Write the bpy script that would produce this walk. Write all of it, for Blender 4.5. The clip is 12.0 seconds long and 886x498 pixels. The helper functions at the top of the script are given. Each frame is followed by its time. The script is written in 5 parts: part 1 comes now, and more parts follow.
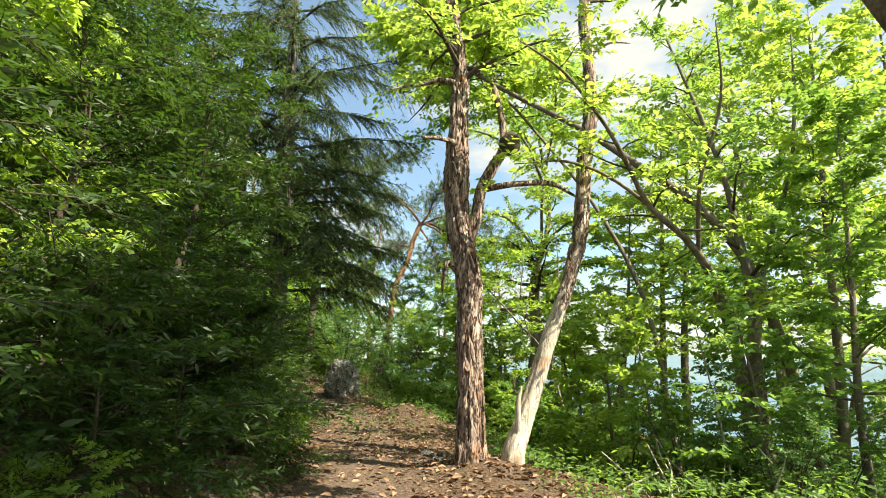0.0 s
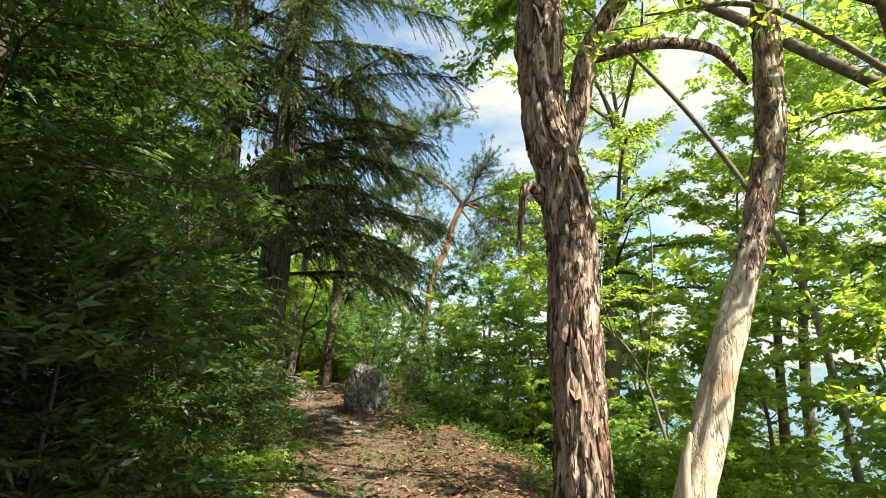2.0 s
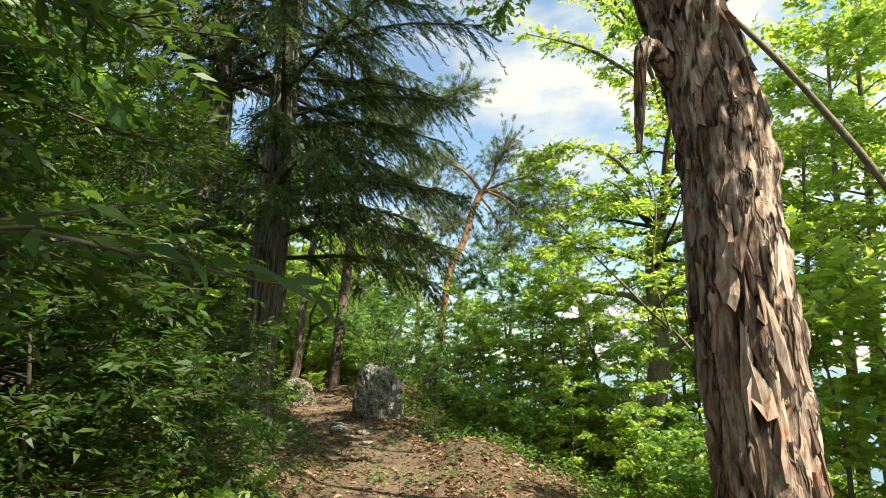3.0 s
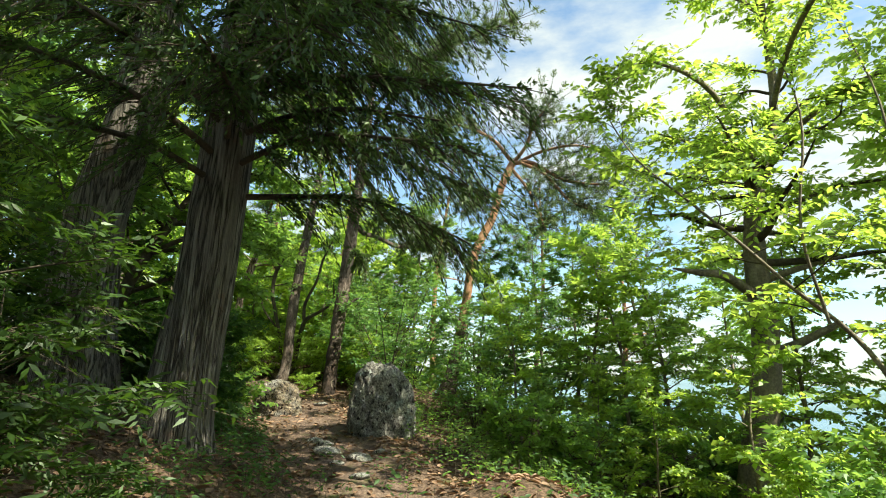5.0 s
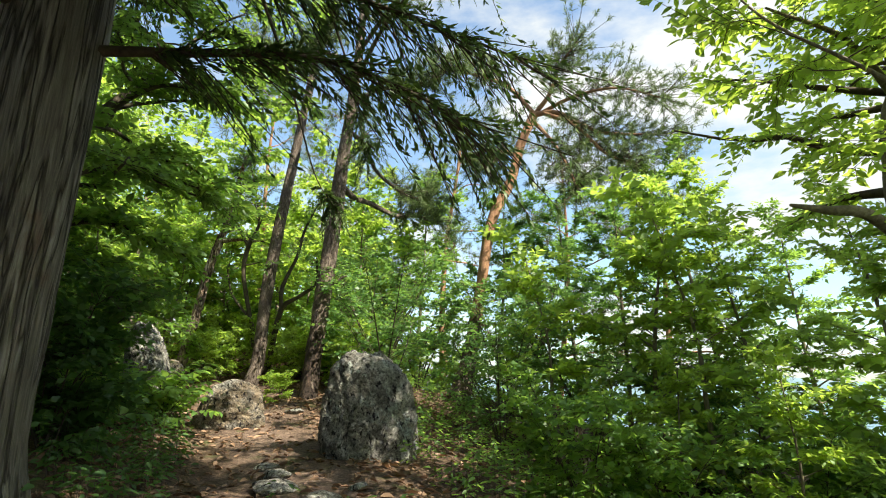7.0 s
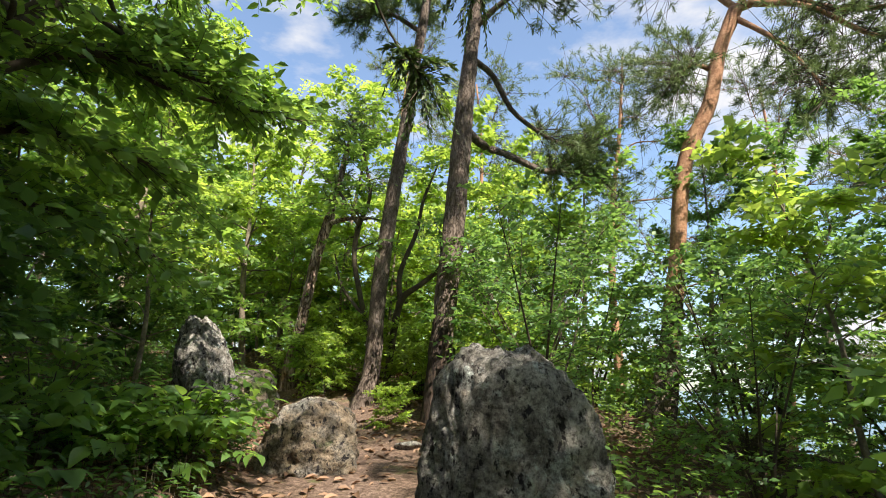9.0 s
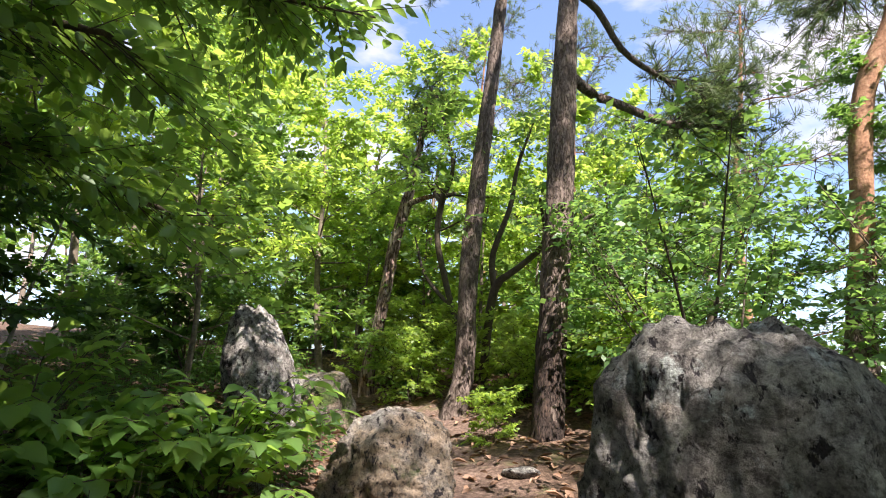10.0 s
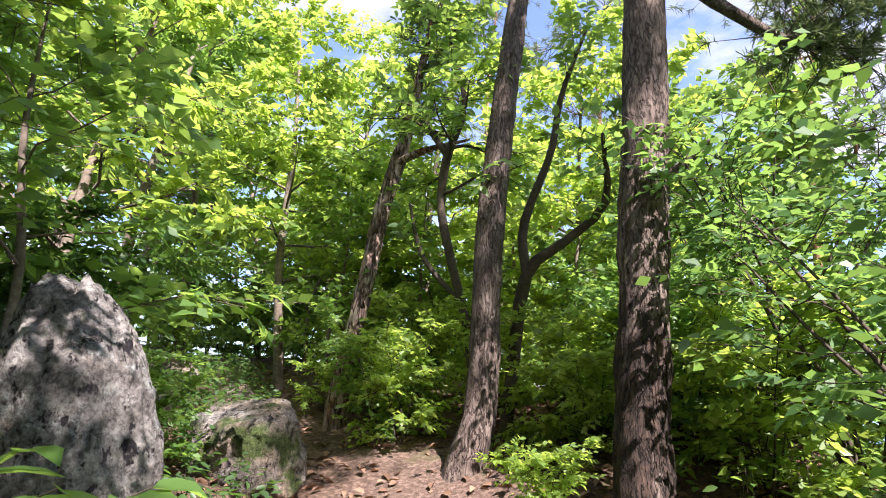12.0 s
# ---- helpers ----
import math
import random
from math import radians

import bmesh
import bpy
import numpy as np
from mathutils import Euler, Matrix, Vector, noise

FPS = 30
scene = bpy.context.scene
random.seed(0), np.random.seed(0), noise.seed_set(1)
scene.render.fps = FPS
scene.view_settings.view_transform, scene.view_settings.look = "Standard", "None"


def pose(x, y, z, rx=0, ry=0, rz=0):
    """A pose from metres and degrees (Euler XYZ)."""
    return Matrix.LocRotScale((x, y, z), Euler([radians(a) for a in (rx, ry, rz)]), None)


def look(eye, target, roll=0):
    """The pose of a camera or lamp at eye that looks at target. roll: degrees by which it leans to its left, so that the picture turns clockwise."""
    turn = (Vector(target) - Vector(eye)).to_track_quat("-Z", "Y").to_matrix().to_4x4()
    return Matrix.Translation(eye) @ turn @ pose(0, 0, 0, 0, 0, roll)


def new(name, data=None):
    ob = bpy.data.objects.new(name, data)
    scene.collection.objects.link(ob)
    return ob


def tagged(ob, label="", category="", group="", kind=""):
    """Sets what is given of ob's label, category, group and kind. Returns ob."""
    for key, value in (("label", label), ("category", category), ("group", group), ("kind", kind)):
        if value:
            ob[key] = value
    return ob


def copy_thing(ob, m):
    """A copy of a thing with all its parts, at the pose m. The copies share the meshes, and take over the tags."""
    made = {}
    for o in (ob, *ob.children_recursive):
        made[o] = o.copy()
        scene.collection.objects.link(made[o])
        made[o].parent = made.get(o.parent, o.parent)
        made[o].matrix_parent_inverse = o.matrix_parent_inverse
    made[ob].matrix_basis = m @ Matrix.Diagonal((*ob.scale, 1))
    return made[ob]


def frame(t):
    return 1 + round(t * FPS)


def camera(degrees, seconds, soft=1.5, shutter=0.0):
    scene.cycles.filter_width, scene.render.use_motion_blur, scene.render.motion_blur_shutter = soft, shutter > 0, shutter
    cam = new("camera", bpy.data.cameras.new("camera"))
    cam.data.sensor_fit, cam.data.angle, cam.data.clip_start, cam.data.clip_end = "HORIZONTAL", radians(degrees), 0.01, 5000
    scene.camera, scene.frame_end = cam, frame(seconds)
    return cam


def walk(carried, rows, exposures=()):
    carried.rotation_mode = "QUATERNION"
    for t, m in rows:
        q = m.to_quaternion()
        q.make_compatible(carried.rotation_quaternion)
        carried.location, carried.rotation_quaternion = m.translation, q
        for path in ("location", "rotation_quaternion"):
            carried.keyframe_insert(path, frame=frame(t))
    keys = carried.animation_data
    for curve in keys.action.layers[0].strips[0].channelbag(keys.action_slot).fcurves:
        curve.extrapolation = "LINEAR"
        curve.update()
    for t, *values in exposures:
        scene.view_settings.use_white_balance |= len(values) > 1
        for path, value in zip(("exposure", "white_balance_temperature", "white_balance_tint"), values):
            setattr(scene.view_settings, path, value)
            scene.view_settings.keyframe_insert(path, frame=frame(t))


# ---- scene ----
cam = camera(77.3, 12.0, soft=1.0)
PATH = [
    (0, (0.43, -0.259, 1.35), (0.379, 1.695, 1.773), 0.0),
    (0.5, (0.454, 0.73, 1.41), (0.381, 2.684, 1.832), 0.2),
    (1, (0.371, 1.7, 1.462), (0.268, 3.652, 1.887), 0.5),
    (1.5, (0.238, 2.742, 1.481), (0.1, 4.691, 1.907), 0.5),
    (2, (0.041, 3.64, 1.496), (-0.148, 5.584, 1.927), 0.6),
    (2.5, (-0.122, 4.53, 1.454), (-0.339, 6.469, 1.891), 0.8),
    (3, (-0.323, 5.377, 1.467), (-0.556, 7.314, 1.905), 0.6),
    (3.2, (-0.403, 5.667, 1.494), (-0.647, 7.602, 1.937), 0.8),
    (4.8, (-0.904, 8.361, 1.38), (-1.184, 10.284, 1.855), 1.8),
    (5, (-0.971, 8.676, 1.354), (-1.253, 10.599, 1.823), 1.9),
    (5.5, (-1.134, 9.515, 1.309), (-1.42, 11.437, 1.784), 1.8),
    (6, (-1.212, 10.195, 1.277), (-1.503, 12.115, 1.755), 1.7),
    (6.5, (-1.268, 10.957, 1.284), (-1.567, 12.876, 1.76), 1.5),
    (6.7, (-1.317, 11.222, 1.28), (-1.623, 13.14, 1.756), 1.2),
    (8.3, (-1.773, 13.761, 1.361), (-2.247, 15.648, 1.824), 1.3),
    (8.5, (-1.876, 14.095, 1.362), (-2.44, 15.955, 1.835), 1.2),
    (9, (-2.231, 14.938, 1.376), (-3.063, 16.687, 1.878), 1.0),
    (9.5, (-2.701, 15.61, 1.385), (-3.74, 17.242, 1.896), 1.0),
    (10, (-3.136, 16.197, 1.408), (-4.218, 17.801, 1.916), 1.0),
    (10.5, (-3.584, 16.748, 1.478), (-4.702, 18.326, 1.986), 1.1),
    (11, (-3.924, 17.249, 1.562), (-5.068, 18.804, 2.083), 1.3),
    (11.5, (-4.269, 17.773, 1.622), (-5.4, 19.338, 2.145), 1.6),
    (12, (-4.591, 18.222, 1.658), (-5.662, 19.824, 2.194), 1.8),
]
walk(cam, [(t, look(eye, target, roll)) for t, eye, target, roll in PATH], exposures=[(0.0, 1.32, 7800, 0), (3.2, 1.35, 7700, 0), (5.0, 1.38, 7300, -4), (6.5, 1.42, 7300, 0), (8.5, 1.28, 7200, 10), (9.5, 1.4, 7000, 12), (10.5, 1.75, 6500, 26), (12.0, 1.7, 6400, 26)])

# ---- world, sun, exposure ----
SUN_WAY = Vector((0.76, -0.34, 0.98)).normalized()
world = bpy.data.worlds.new("sky")
scene.world = world
world.use_nodes = True
wn, wl = world.node_tree.nodes, world.node_tree.links
wn.clear()
w_out = wn.new("ShaderNodeOutputWorld")
w_bg = wn.new("ShaderNodeBackground")
w_sky = wn.new("ShaderNodeTexSky")
w_sky.sky_type = "NISHITA"
w_sky.sun_disc = False
w_sky.sun_elevation = math.asin(SUN_WAY.z)
w_sky.sun_rotation = math.atan2(SUN_WAY.x, SUN_WAY.y)
w_sky.air_density, w_sky.dust_density, w_sky.ozone_density = 1.0, 1.2, 2.0
w_co = wn.new("ShaderNodeTexCoord")
w_map = wn.new("ShaderNodeMapping")
w_map.inputs["Scale"].default_value = (1.0, 1.0, 2.4)
w_map.inputs["Location"].default_value = (0.3, 0.1, 0.0)
w_no = wn.new("ShaderNodeTexNoise")
w_no.inputs["Scale"].default_value = 2.6
w_no.inputs["Detail"].default_value = 7.0
w_no.inputs["Roughness"].default_value = 0.58
w_ra = wn.new("ShaderNodeValToRGB")
w_ra.color_ramp.elements[0].position = 0.46
w_ra.color_ramp.elements[0].color = (0.04, 0.04, 0.04, 1)
w_ra.color_ramp.elements[1].position = 0.61
w_mix = wn.new("ShaderNodeMixRGB")
w_mix.inputs["Color2"].default_value = (6.4, 6.7, 7.4, 1)
wl.new(w_co.outputs["Generated"], w_map.inputs["Vector"])
wl.new(w_map.outputs["Vector"], w_no.inputs["Vector"])
wl.new(w_no.outputs["Fac"], w_ra.inputs["Fac"])
wl.new(w_ra.outputs["Color"], w_mix.inputs["Fac"])
w_gain = wn.new("ShaderNodeMixRGB")
w_gain.blend_type = "MULTIPLY"
w_gain.inputs["Fac"].default_value = 1.0
w_gain.inputs["Color2"].default_value = (1.85, 2.0, 2.1, 1)
wl.new(w_sky.outputs["Color"], w_gain.inputs["Color1"])
wl.new(w_gain.outputs["Color"], w_mix.inputs["Color1"])
wl.new(w_mix.outputs["Color"], w_bg.inputs["Color"])
w_bg.inputs["Strength"].default_value = 0.06
wl.new(w_bg.outputs["Background"], w_out.inputs["Surface"])

sun_data = bpy.data.lights.new("sun", "SUN")
sun_data.energy, sun_data.angle, sun_data.color = 5.0, radians(0.53), (1.0, 0.95, 0.86)
sun = new("sun", sun_data)
sun.matrix_world = look(SUN_WAY * 60, (0, 0, 0))


# ---- materials ----
def node_mat(name):
    m = bpy.data.materials.new(name)
    m.use_nodes = True
    m.node_tree.nodes.clear()
    return m, m.node_tree.nodes, m.node_tree.links


def ramp(nodes, *stops):
    r = nodes.new("ShaderNodeValToRGB")
    els = r.color_ramp.elements
    while len(els) < len(stops):
        els.new(0.5)
    for e, (p, c) in zip(els, stops):
        e.position, e.color = p, (*c, 1)
    return r


def noise_tex(nodes, links, scale, detail=4.0, rough=0.55, stretch=None, coord="Object"):
    co = nodes.new("ShaderNodeTexCoord")
    n = nodes.new("ShaderNodeTexNoise")
    n.inputs["Scale"].default_value = scale
    n.inputs["Detail"].default_value = detail
    n.inputs["Roughness"].default_value = rough
    if stretch:
        mp = nodes.new("ShaderNodeMapping")
        mp.inputs["Scale"].default_value = stretch
        links.new(co.outputs[coord], mp.inputs["Vector"])
        links.new(mp.outputs["Vector"], n.inputs["Vector"])
    else:
        links.new(co.outputs[coord], n.inputs["Vector"])
    return n


def leaf_mat(name, dark, light, through_col, gloss=0.07, rough=0.5, trans=0.45):
    """A leaf: diffuse face, light shining through, a thin waxy gloss; each leaf its own shade."""
    m, n, l = node_mat(name)
    out = n.new("ShaderNodeOutputMaterial")
    geo = n.new("ShaderNodeNewGeometry")
    mott = noise_tex(n, l, 1.1, 2.0)
    add = n.new("ShaderNodeMath")
    add.operation = "MULTIPLY_ADD"
    add.inputs[1].default_value = 0.7
    l.new(geo.outputs["Random Per Island"], add.inputs[0])
    half = n.new("ShaderNodeMath")
    half.operation = "MULTIPLY"
    half.inputs[1].default_value = 0.45
    l.new(mott.outputs["Fac"], half.inputs[0])
    l.new(half.outputs[0], add.inputs[2])
    r1 = ramp(n, (0.1, dark), (0.95, light))
    l.new(add.outputs[0], r1.inputs["Fac"])
    t2 = tuple(c * 0.62 for c in through_col)
    r2 = ramp(n, (0.1, t2), (0.95, through_col))
    l.new(add.outputs[0], r2.inputs["Fac"])
    d = n.new("ShaderNodeBsdfDiffuse")
    t = n.new("ShaderNodeBsdfTranslucent")
    g = n.new("ShaderNodeBsdfGlossy")
    g.inputs["Roughness"].default_value = rough
    g.inputs["Color"].default_value = (0.9, 0.95, 0.9, 1)
    l.new(r1.outputs["Color"], d.inputs["Color"])
    l.new(r2.outputs["Color"], t.inputs["Color"])
    m1 = n.new("ShaderNodeMixShader")
    m1.inputs["Fac"].default_value = trans
    l.new(d.outputs[0], m1.inputs[1])
    l.new(t.outputs[0], m1.inputs[2])
    m2 = n.new("ShaderNodeMixShader")
    m2.inputs["Fac"].default_value = gloss * 0.5
    l.new(m1.outputs[0], m2.inputs[1])
    l.new(g.outputs[0], m2.inputs[2])
    l.new(m2.outputs[0], out.inputs["Surface"])
    return m


def rough_mat(name, stops, scale, fine, bump=0.5, rough=0.9, stretch=None, fine_stretch=None, depth=0.02, second=None, crack=None, island=0.0):
    """A rough natural surface: colour in two scales of noise, and relief."""
    m, n, l = node_mat(name)
    out = n.new("ShaderNodeOutputMaterial")
    p = n.new("ShaderNodeBsdfPrincipled")
    p.inputs["Roughness"].default_value = rough
    p.inputs["Specular IOR Level"].default_value = 0.25
    big = noise_tex(n, l, scale, 5.0, 0.62, stretch)
    small = noise_tex(n, l, fine, 6.0, 0.65, fine_stretch)
    mx = n.new("ShaderNodeMath")
    mx.operation = "MULTIPLY_ADD"
    mx.inputs[1].default_value = 0.5
    hs = n.new("ShaderNodeMath")
    hs.operation = "MULTIPLY"
    hs.inputs[1].default_value = 0.5
    l.new(small.outputs["Fac"], hs.inputs[0])
    l.new(big.outputs["Fac"], mx.inputs[0])
    l.new(hs.outputs[0], mx.inputs[2])
    r = ramp(n, *stops)
    tone = mx.outputs[0]
    if island:
        geo = n.new("ShaderNodeNewGeometry")
        shift = n.new("ShaderNodeMath")
        shift.operation = "MULTIPLY_ADD"
        shift.inputs[1].default_value = island
        l.new(geo.outputs["Random Per Island"], shift.inputs[0])
        l.new(mx.outputs[0], shift.inputs[2])
        back = n.new("ShaderNodeMath")
        back.operation = "SUBTRACT"
        back.inputs[1].default_value = island * 0.5
        l.new(shift.outputs[0], back.inputs[0])
        tone = back.outputs[0]
    l.new(tone, r.inputs["Fac"])
    col = r.outputs["Color"]
    if second:
        colour, at, width, sc = second
        pn = noise_tex(n, l, sc, 5.0, 0.6)
        rr = ramp(n, (at, (0, 0, 0)), (at + width, (1, 1, 1)))
        l.new(pn.outputs["Fac"], rr.inputs["Fac"])
        mc = n.new("ShaderNodeMixRGB")
        mc.inputs["Color2"].default_value = (*colour, 1)
        l.new(rr.outputs["Color"], mc.inputs["Fac"])
        l.new(col, mc.inputs["Color1"])
        col = mc.outputs["Color"]
    high = mx.outputs[0]
    if crack:
        sc, stretch_c, dark, width = crack
        fold = noise_tex(n, l, sc, 3.0, 0.55, stretch_c)
        off = n.new("ShaderNodeMath")
        off.operation = "SUBTRACT"
        off.inputs[1].default_value = 0.5
        l.new(fold.outputs["Fac"], off.inputs[0])
        absn = n.new("ShaderNodeMath")
        absn.operation = "ABSOLUTE"
        l.new(off.outputs[0], absn.inputs[0])
        cr = ramp(n, (0.0, (0, 0, 0)), (width, (1, 1, 1)))
        l.new(absn.outputs[0], cr.inputs["Fac"])
        mk = n.new("ShaderNodeMixRGB")
        mk.inputs["Color1"].default_value = (*dark, 1)
        l.new(cr.outputs["Color"], mk.inputs["Fac"])
        l.new(col, mk.inputs["Color2"])
        col = mk.outputs["Color"]
        hs2 = n.new("ShaderNodeMath")
        hs2.operation = "MULTIPLY_ADD"
        hs2.inputs[1].default_value = 0.6
        l.new(cr.outputs["Color"], hs2.inputs[0])
        l.new(mx.outputs[0], hs2.inputs[2])
        high = hs2.outputs[0]
    l.new(col, p.inputs["Base Color"])
    b = n.new("ShaderNodeBump")
    b.inputs["Strength"].default_value = bump
    b.inputs["Distance"].default_value = depth
    l.new(high, b.inputs["Height"])
    l.new(b.outputs[0], p.inputs["Normal"])
    l.new(p.outputs[0], out.inputs["Surface"])
    return m


LEAF_BRIGHT = leaf_mat("leaf_bright", (0.085, 0.18, 0.03), (0.21, 0.33, 0.055), (0.62, 0.82, 0.13), trans=0.58)
LEAF_MID = leaf_mat("leaf_mid", (0.045, 0.12, 0.026), (0.12, 0.24, 0.05), (0.42, 0.65, 0.11), trans=0.54)
# deep green, lowered further so that the colour carries the shade
LEAF_DEEP_SHADE = leaf_mat("leaf_deep_shade", (0.02, 0.052, 0.014), (0.05, 0.10, 0.022), (0.10, 0.20, 0.03), trans=0.32)
LEAF_BLUE = leaf_mat("leaf_blue", (0.04, 0.11, 0.03), (0.10, 0.22, 0.06), (0.32, 0.55, 0.11), trans=0.5)
# evergreen's dark green with the shade of the wall painted in
LEAF_HEDGE_SHADE = leaf_mat("leaf_hedge_shade", (0.012, 0.03, 0.008), (0.05, 0.10, 0.016), (0.14, 0.27, 0.03), trans=0.34)
# darkened copy of the mid green; the bank's shade is in the colour
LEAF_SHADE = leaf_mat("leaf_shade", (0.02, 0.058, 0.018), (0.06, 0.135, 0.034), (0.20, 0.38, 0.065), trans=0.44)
NEEDLE_CEDAR = leaf_mat("needle_cedar", (0.022, 0.05, 0.016), (0.08, 0.13, 0.032), (0.13, 0.22, 0.035), trans=0.3)
NEEDLE_PINE = leaf_mat("needle_pine", (0.07, 0.12, 0.05), (0.15, 0.20, 0.08), (0.20, 0.28, 0.09), trans=0.3)
DEAD_LEAF = leaf_mat("dead_leaf", (0.08, 0.045, 0.03), (0.40, 0.25, 0.17), (0.25, 0.13, 0.06), trans=0.2, gloss=0.05, rough=0.6)
BARK_FLAKY = rough_mat("bark_flaky", [(0.34, (0.045, 0.028, 0.022)), (0.45, (0.21, 0.14, 0.115)), (0.54, (0.40, 0.30, 0.255)), (0.66, (0.60, 0.51, 0.46))],
                       4.0, 26.0, bump=0.9, stretch=(2.2, 2.2, 0.7), fine_stretch=(1.6, 1.6, 0.4), depth=0.03, second=((0.40, 0.17, 0.07), 0.58, 0.1, 3.0), crack=(13.0, (1.0, 1.0, 0.22), (0.04, 0.024, 0.018), 0.07))
BARK_PLATE = rough_mat("bark_plate", [(0.34, (0.045, 0.028, 0.022)), (0.45, (0.18, 0.115, 0.092)), (0.55, (0.36, 0.265, 0.225)), (0.70, (0.58, 0.49, 0.44))],
                       7.0, 38.0, bump=0.8, stretch=(2.0, 2.0, 0.5), fine_stretch=(1.8, 1.8, 0.35), depth=0.012, second=((0.38, 0.17, 0.09), 0.57, 0.1, 3.0), island=0.22)
BARK_PALE = rough_mat("bark_pale", [(0.3, (0.20, 0.15, 0.12)), (0.46, (0.45, 0.38, 0.32)), (0.62, (0.66, 0.60, 0.53))],
                      3.0, 24.0, bump=0.6, stretch=(2.0, 2.0, 0.35), fine_stretch=(2.0, 2.0, 0.3), depth=0.02, second=((0.34, 0.17, 0.08), 0.57, 0.12, 2.0), crack=(12.0, (1.0, 1.0, 0.1), (0.26, 0.19, 0.15), 0.02))
BARK_CEDAR = rough_mat("bark_cedar", [(0.3, (0.05, 0.042, 0.036)), (0.48, (0.16, 0.14, 0.12)), (0.62, (0.30, 0.27, 0.24))],
                       5.0, 30.0, bump=1.0, stretch=(2.6, 2.6, 0.16), fine_stretch=(2.4, 2.4, 0.1), depth=0.03, second=((0.17, 0.09, 0.06), 0.58, 0.14, 1.6), crack=(13.0, (1.0, 1.0, 0.055), (0.03, 0.024, 0.02), 0.07))
BARK_PINE = rough_mat("bark_pine", [(0.32, (0.05, 0.04, 0.036)), (0.47, (0.125, 0.096, 0.08)), (0.64, (0.24, 0.195, 0.17))],
                      6.0, 34.0, bump=1.0, stretch=(1.6, 1.6, 0.7), fine_stretch=(1.3, 1.3, 0.5), depth=0.03, crack=(34.0, (1.0, 1.0, 0.22), (0.065, 0.046, 0.038), 0.045))
BARK_RED = rough_mat("bark_red", [(0.32, (0.11, 0.055, 0.036)), (0.5, (0.31, 0.165, 0.10)), (0.68, (0.50, 0.31, 0.20))],
                     5.0, 30.0, bump=0.8, stretch=(1.5, 1.5, 0.6), depth=0.02)
# near-black bark: char, with the shade at the trunk's foot painted in
BARK_CHAR_SHADE = rough_mat("bark_char_shade", [(0.32, (0.018, 0.014, 0.013)), (0.5, (0.05, 0.036, 0.03)), (0.68, (0.13, 0.085, 0.065))],
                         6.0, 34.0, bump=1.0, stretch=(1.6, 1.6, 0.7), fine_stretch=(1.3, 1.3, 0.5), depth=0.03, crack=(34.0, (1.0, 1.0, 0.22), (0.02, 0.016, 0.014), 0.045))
BARK_GREY = rough_mat("bark_grey", [(0.3, (0.06, 0.05, 0.04)), (0.5, (0.17, 0.14, 0.11)), (0.68, (0.33, 0.28, 0.22))],
                      4.0, 26.0, bump=0.7, stretch=(1.6, 1.6, 0.6), depth=0.015)
BARK_TWIG = rough_mat("bark_twig", [(0.3, (0.03, 0.024, 0.02)), (0.55, (0.085, 0.068, 0.05)), (0.75, (0.16, 0.13, 0.1))],
                      5.0, 30.0, bump=0.4, depth=0.006)
DEADWOOD = rough_mat("deadwood", [(0.3, (0.16, 0.13, 0.10)), (0.5, (0.36, 0.32, 0.27)), (0.7, (0.55, 0.50, 0.44))], 6.0, 40.0, bump=0.5, depth=0.006)


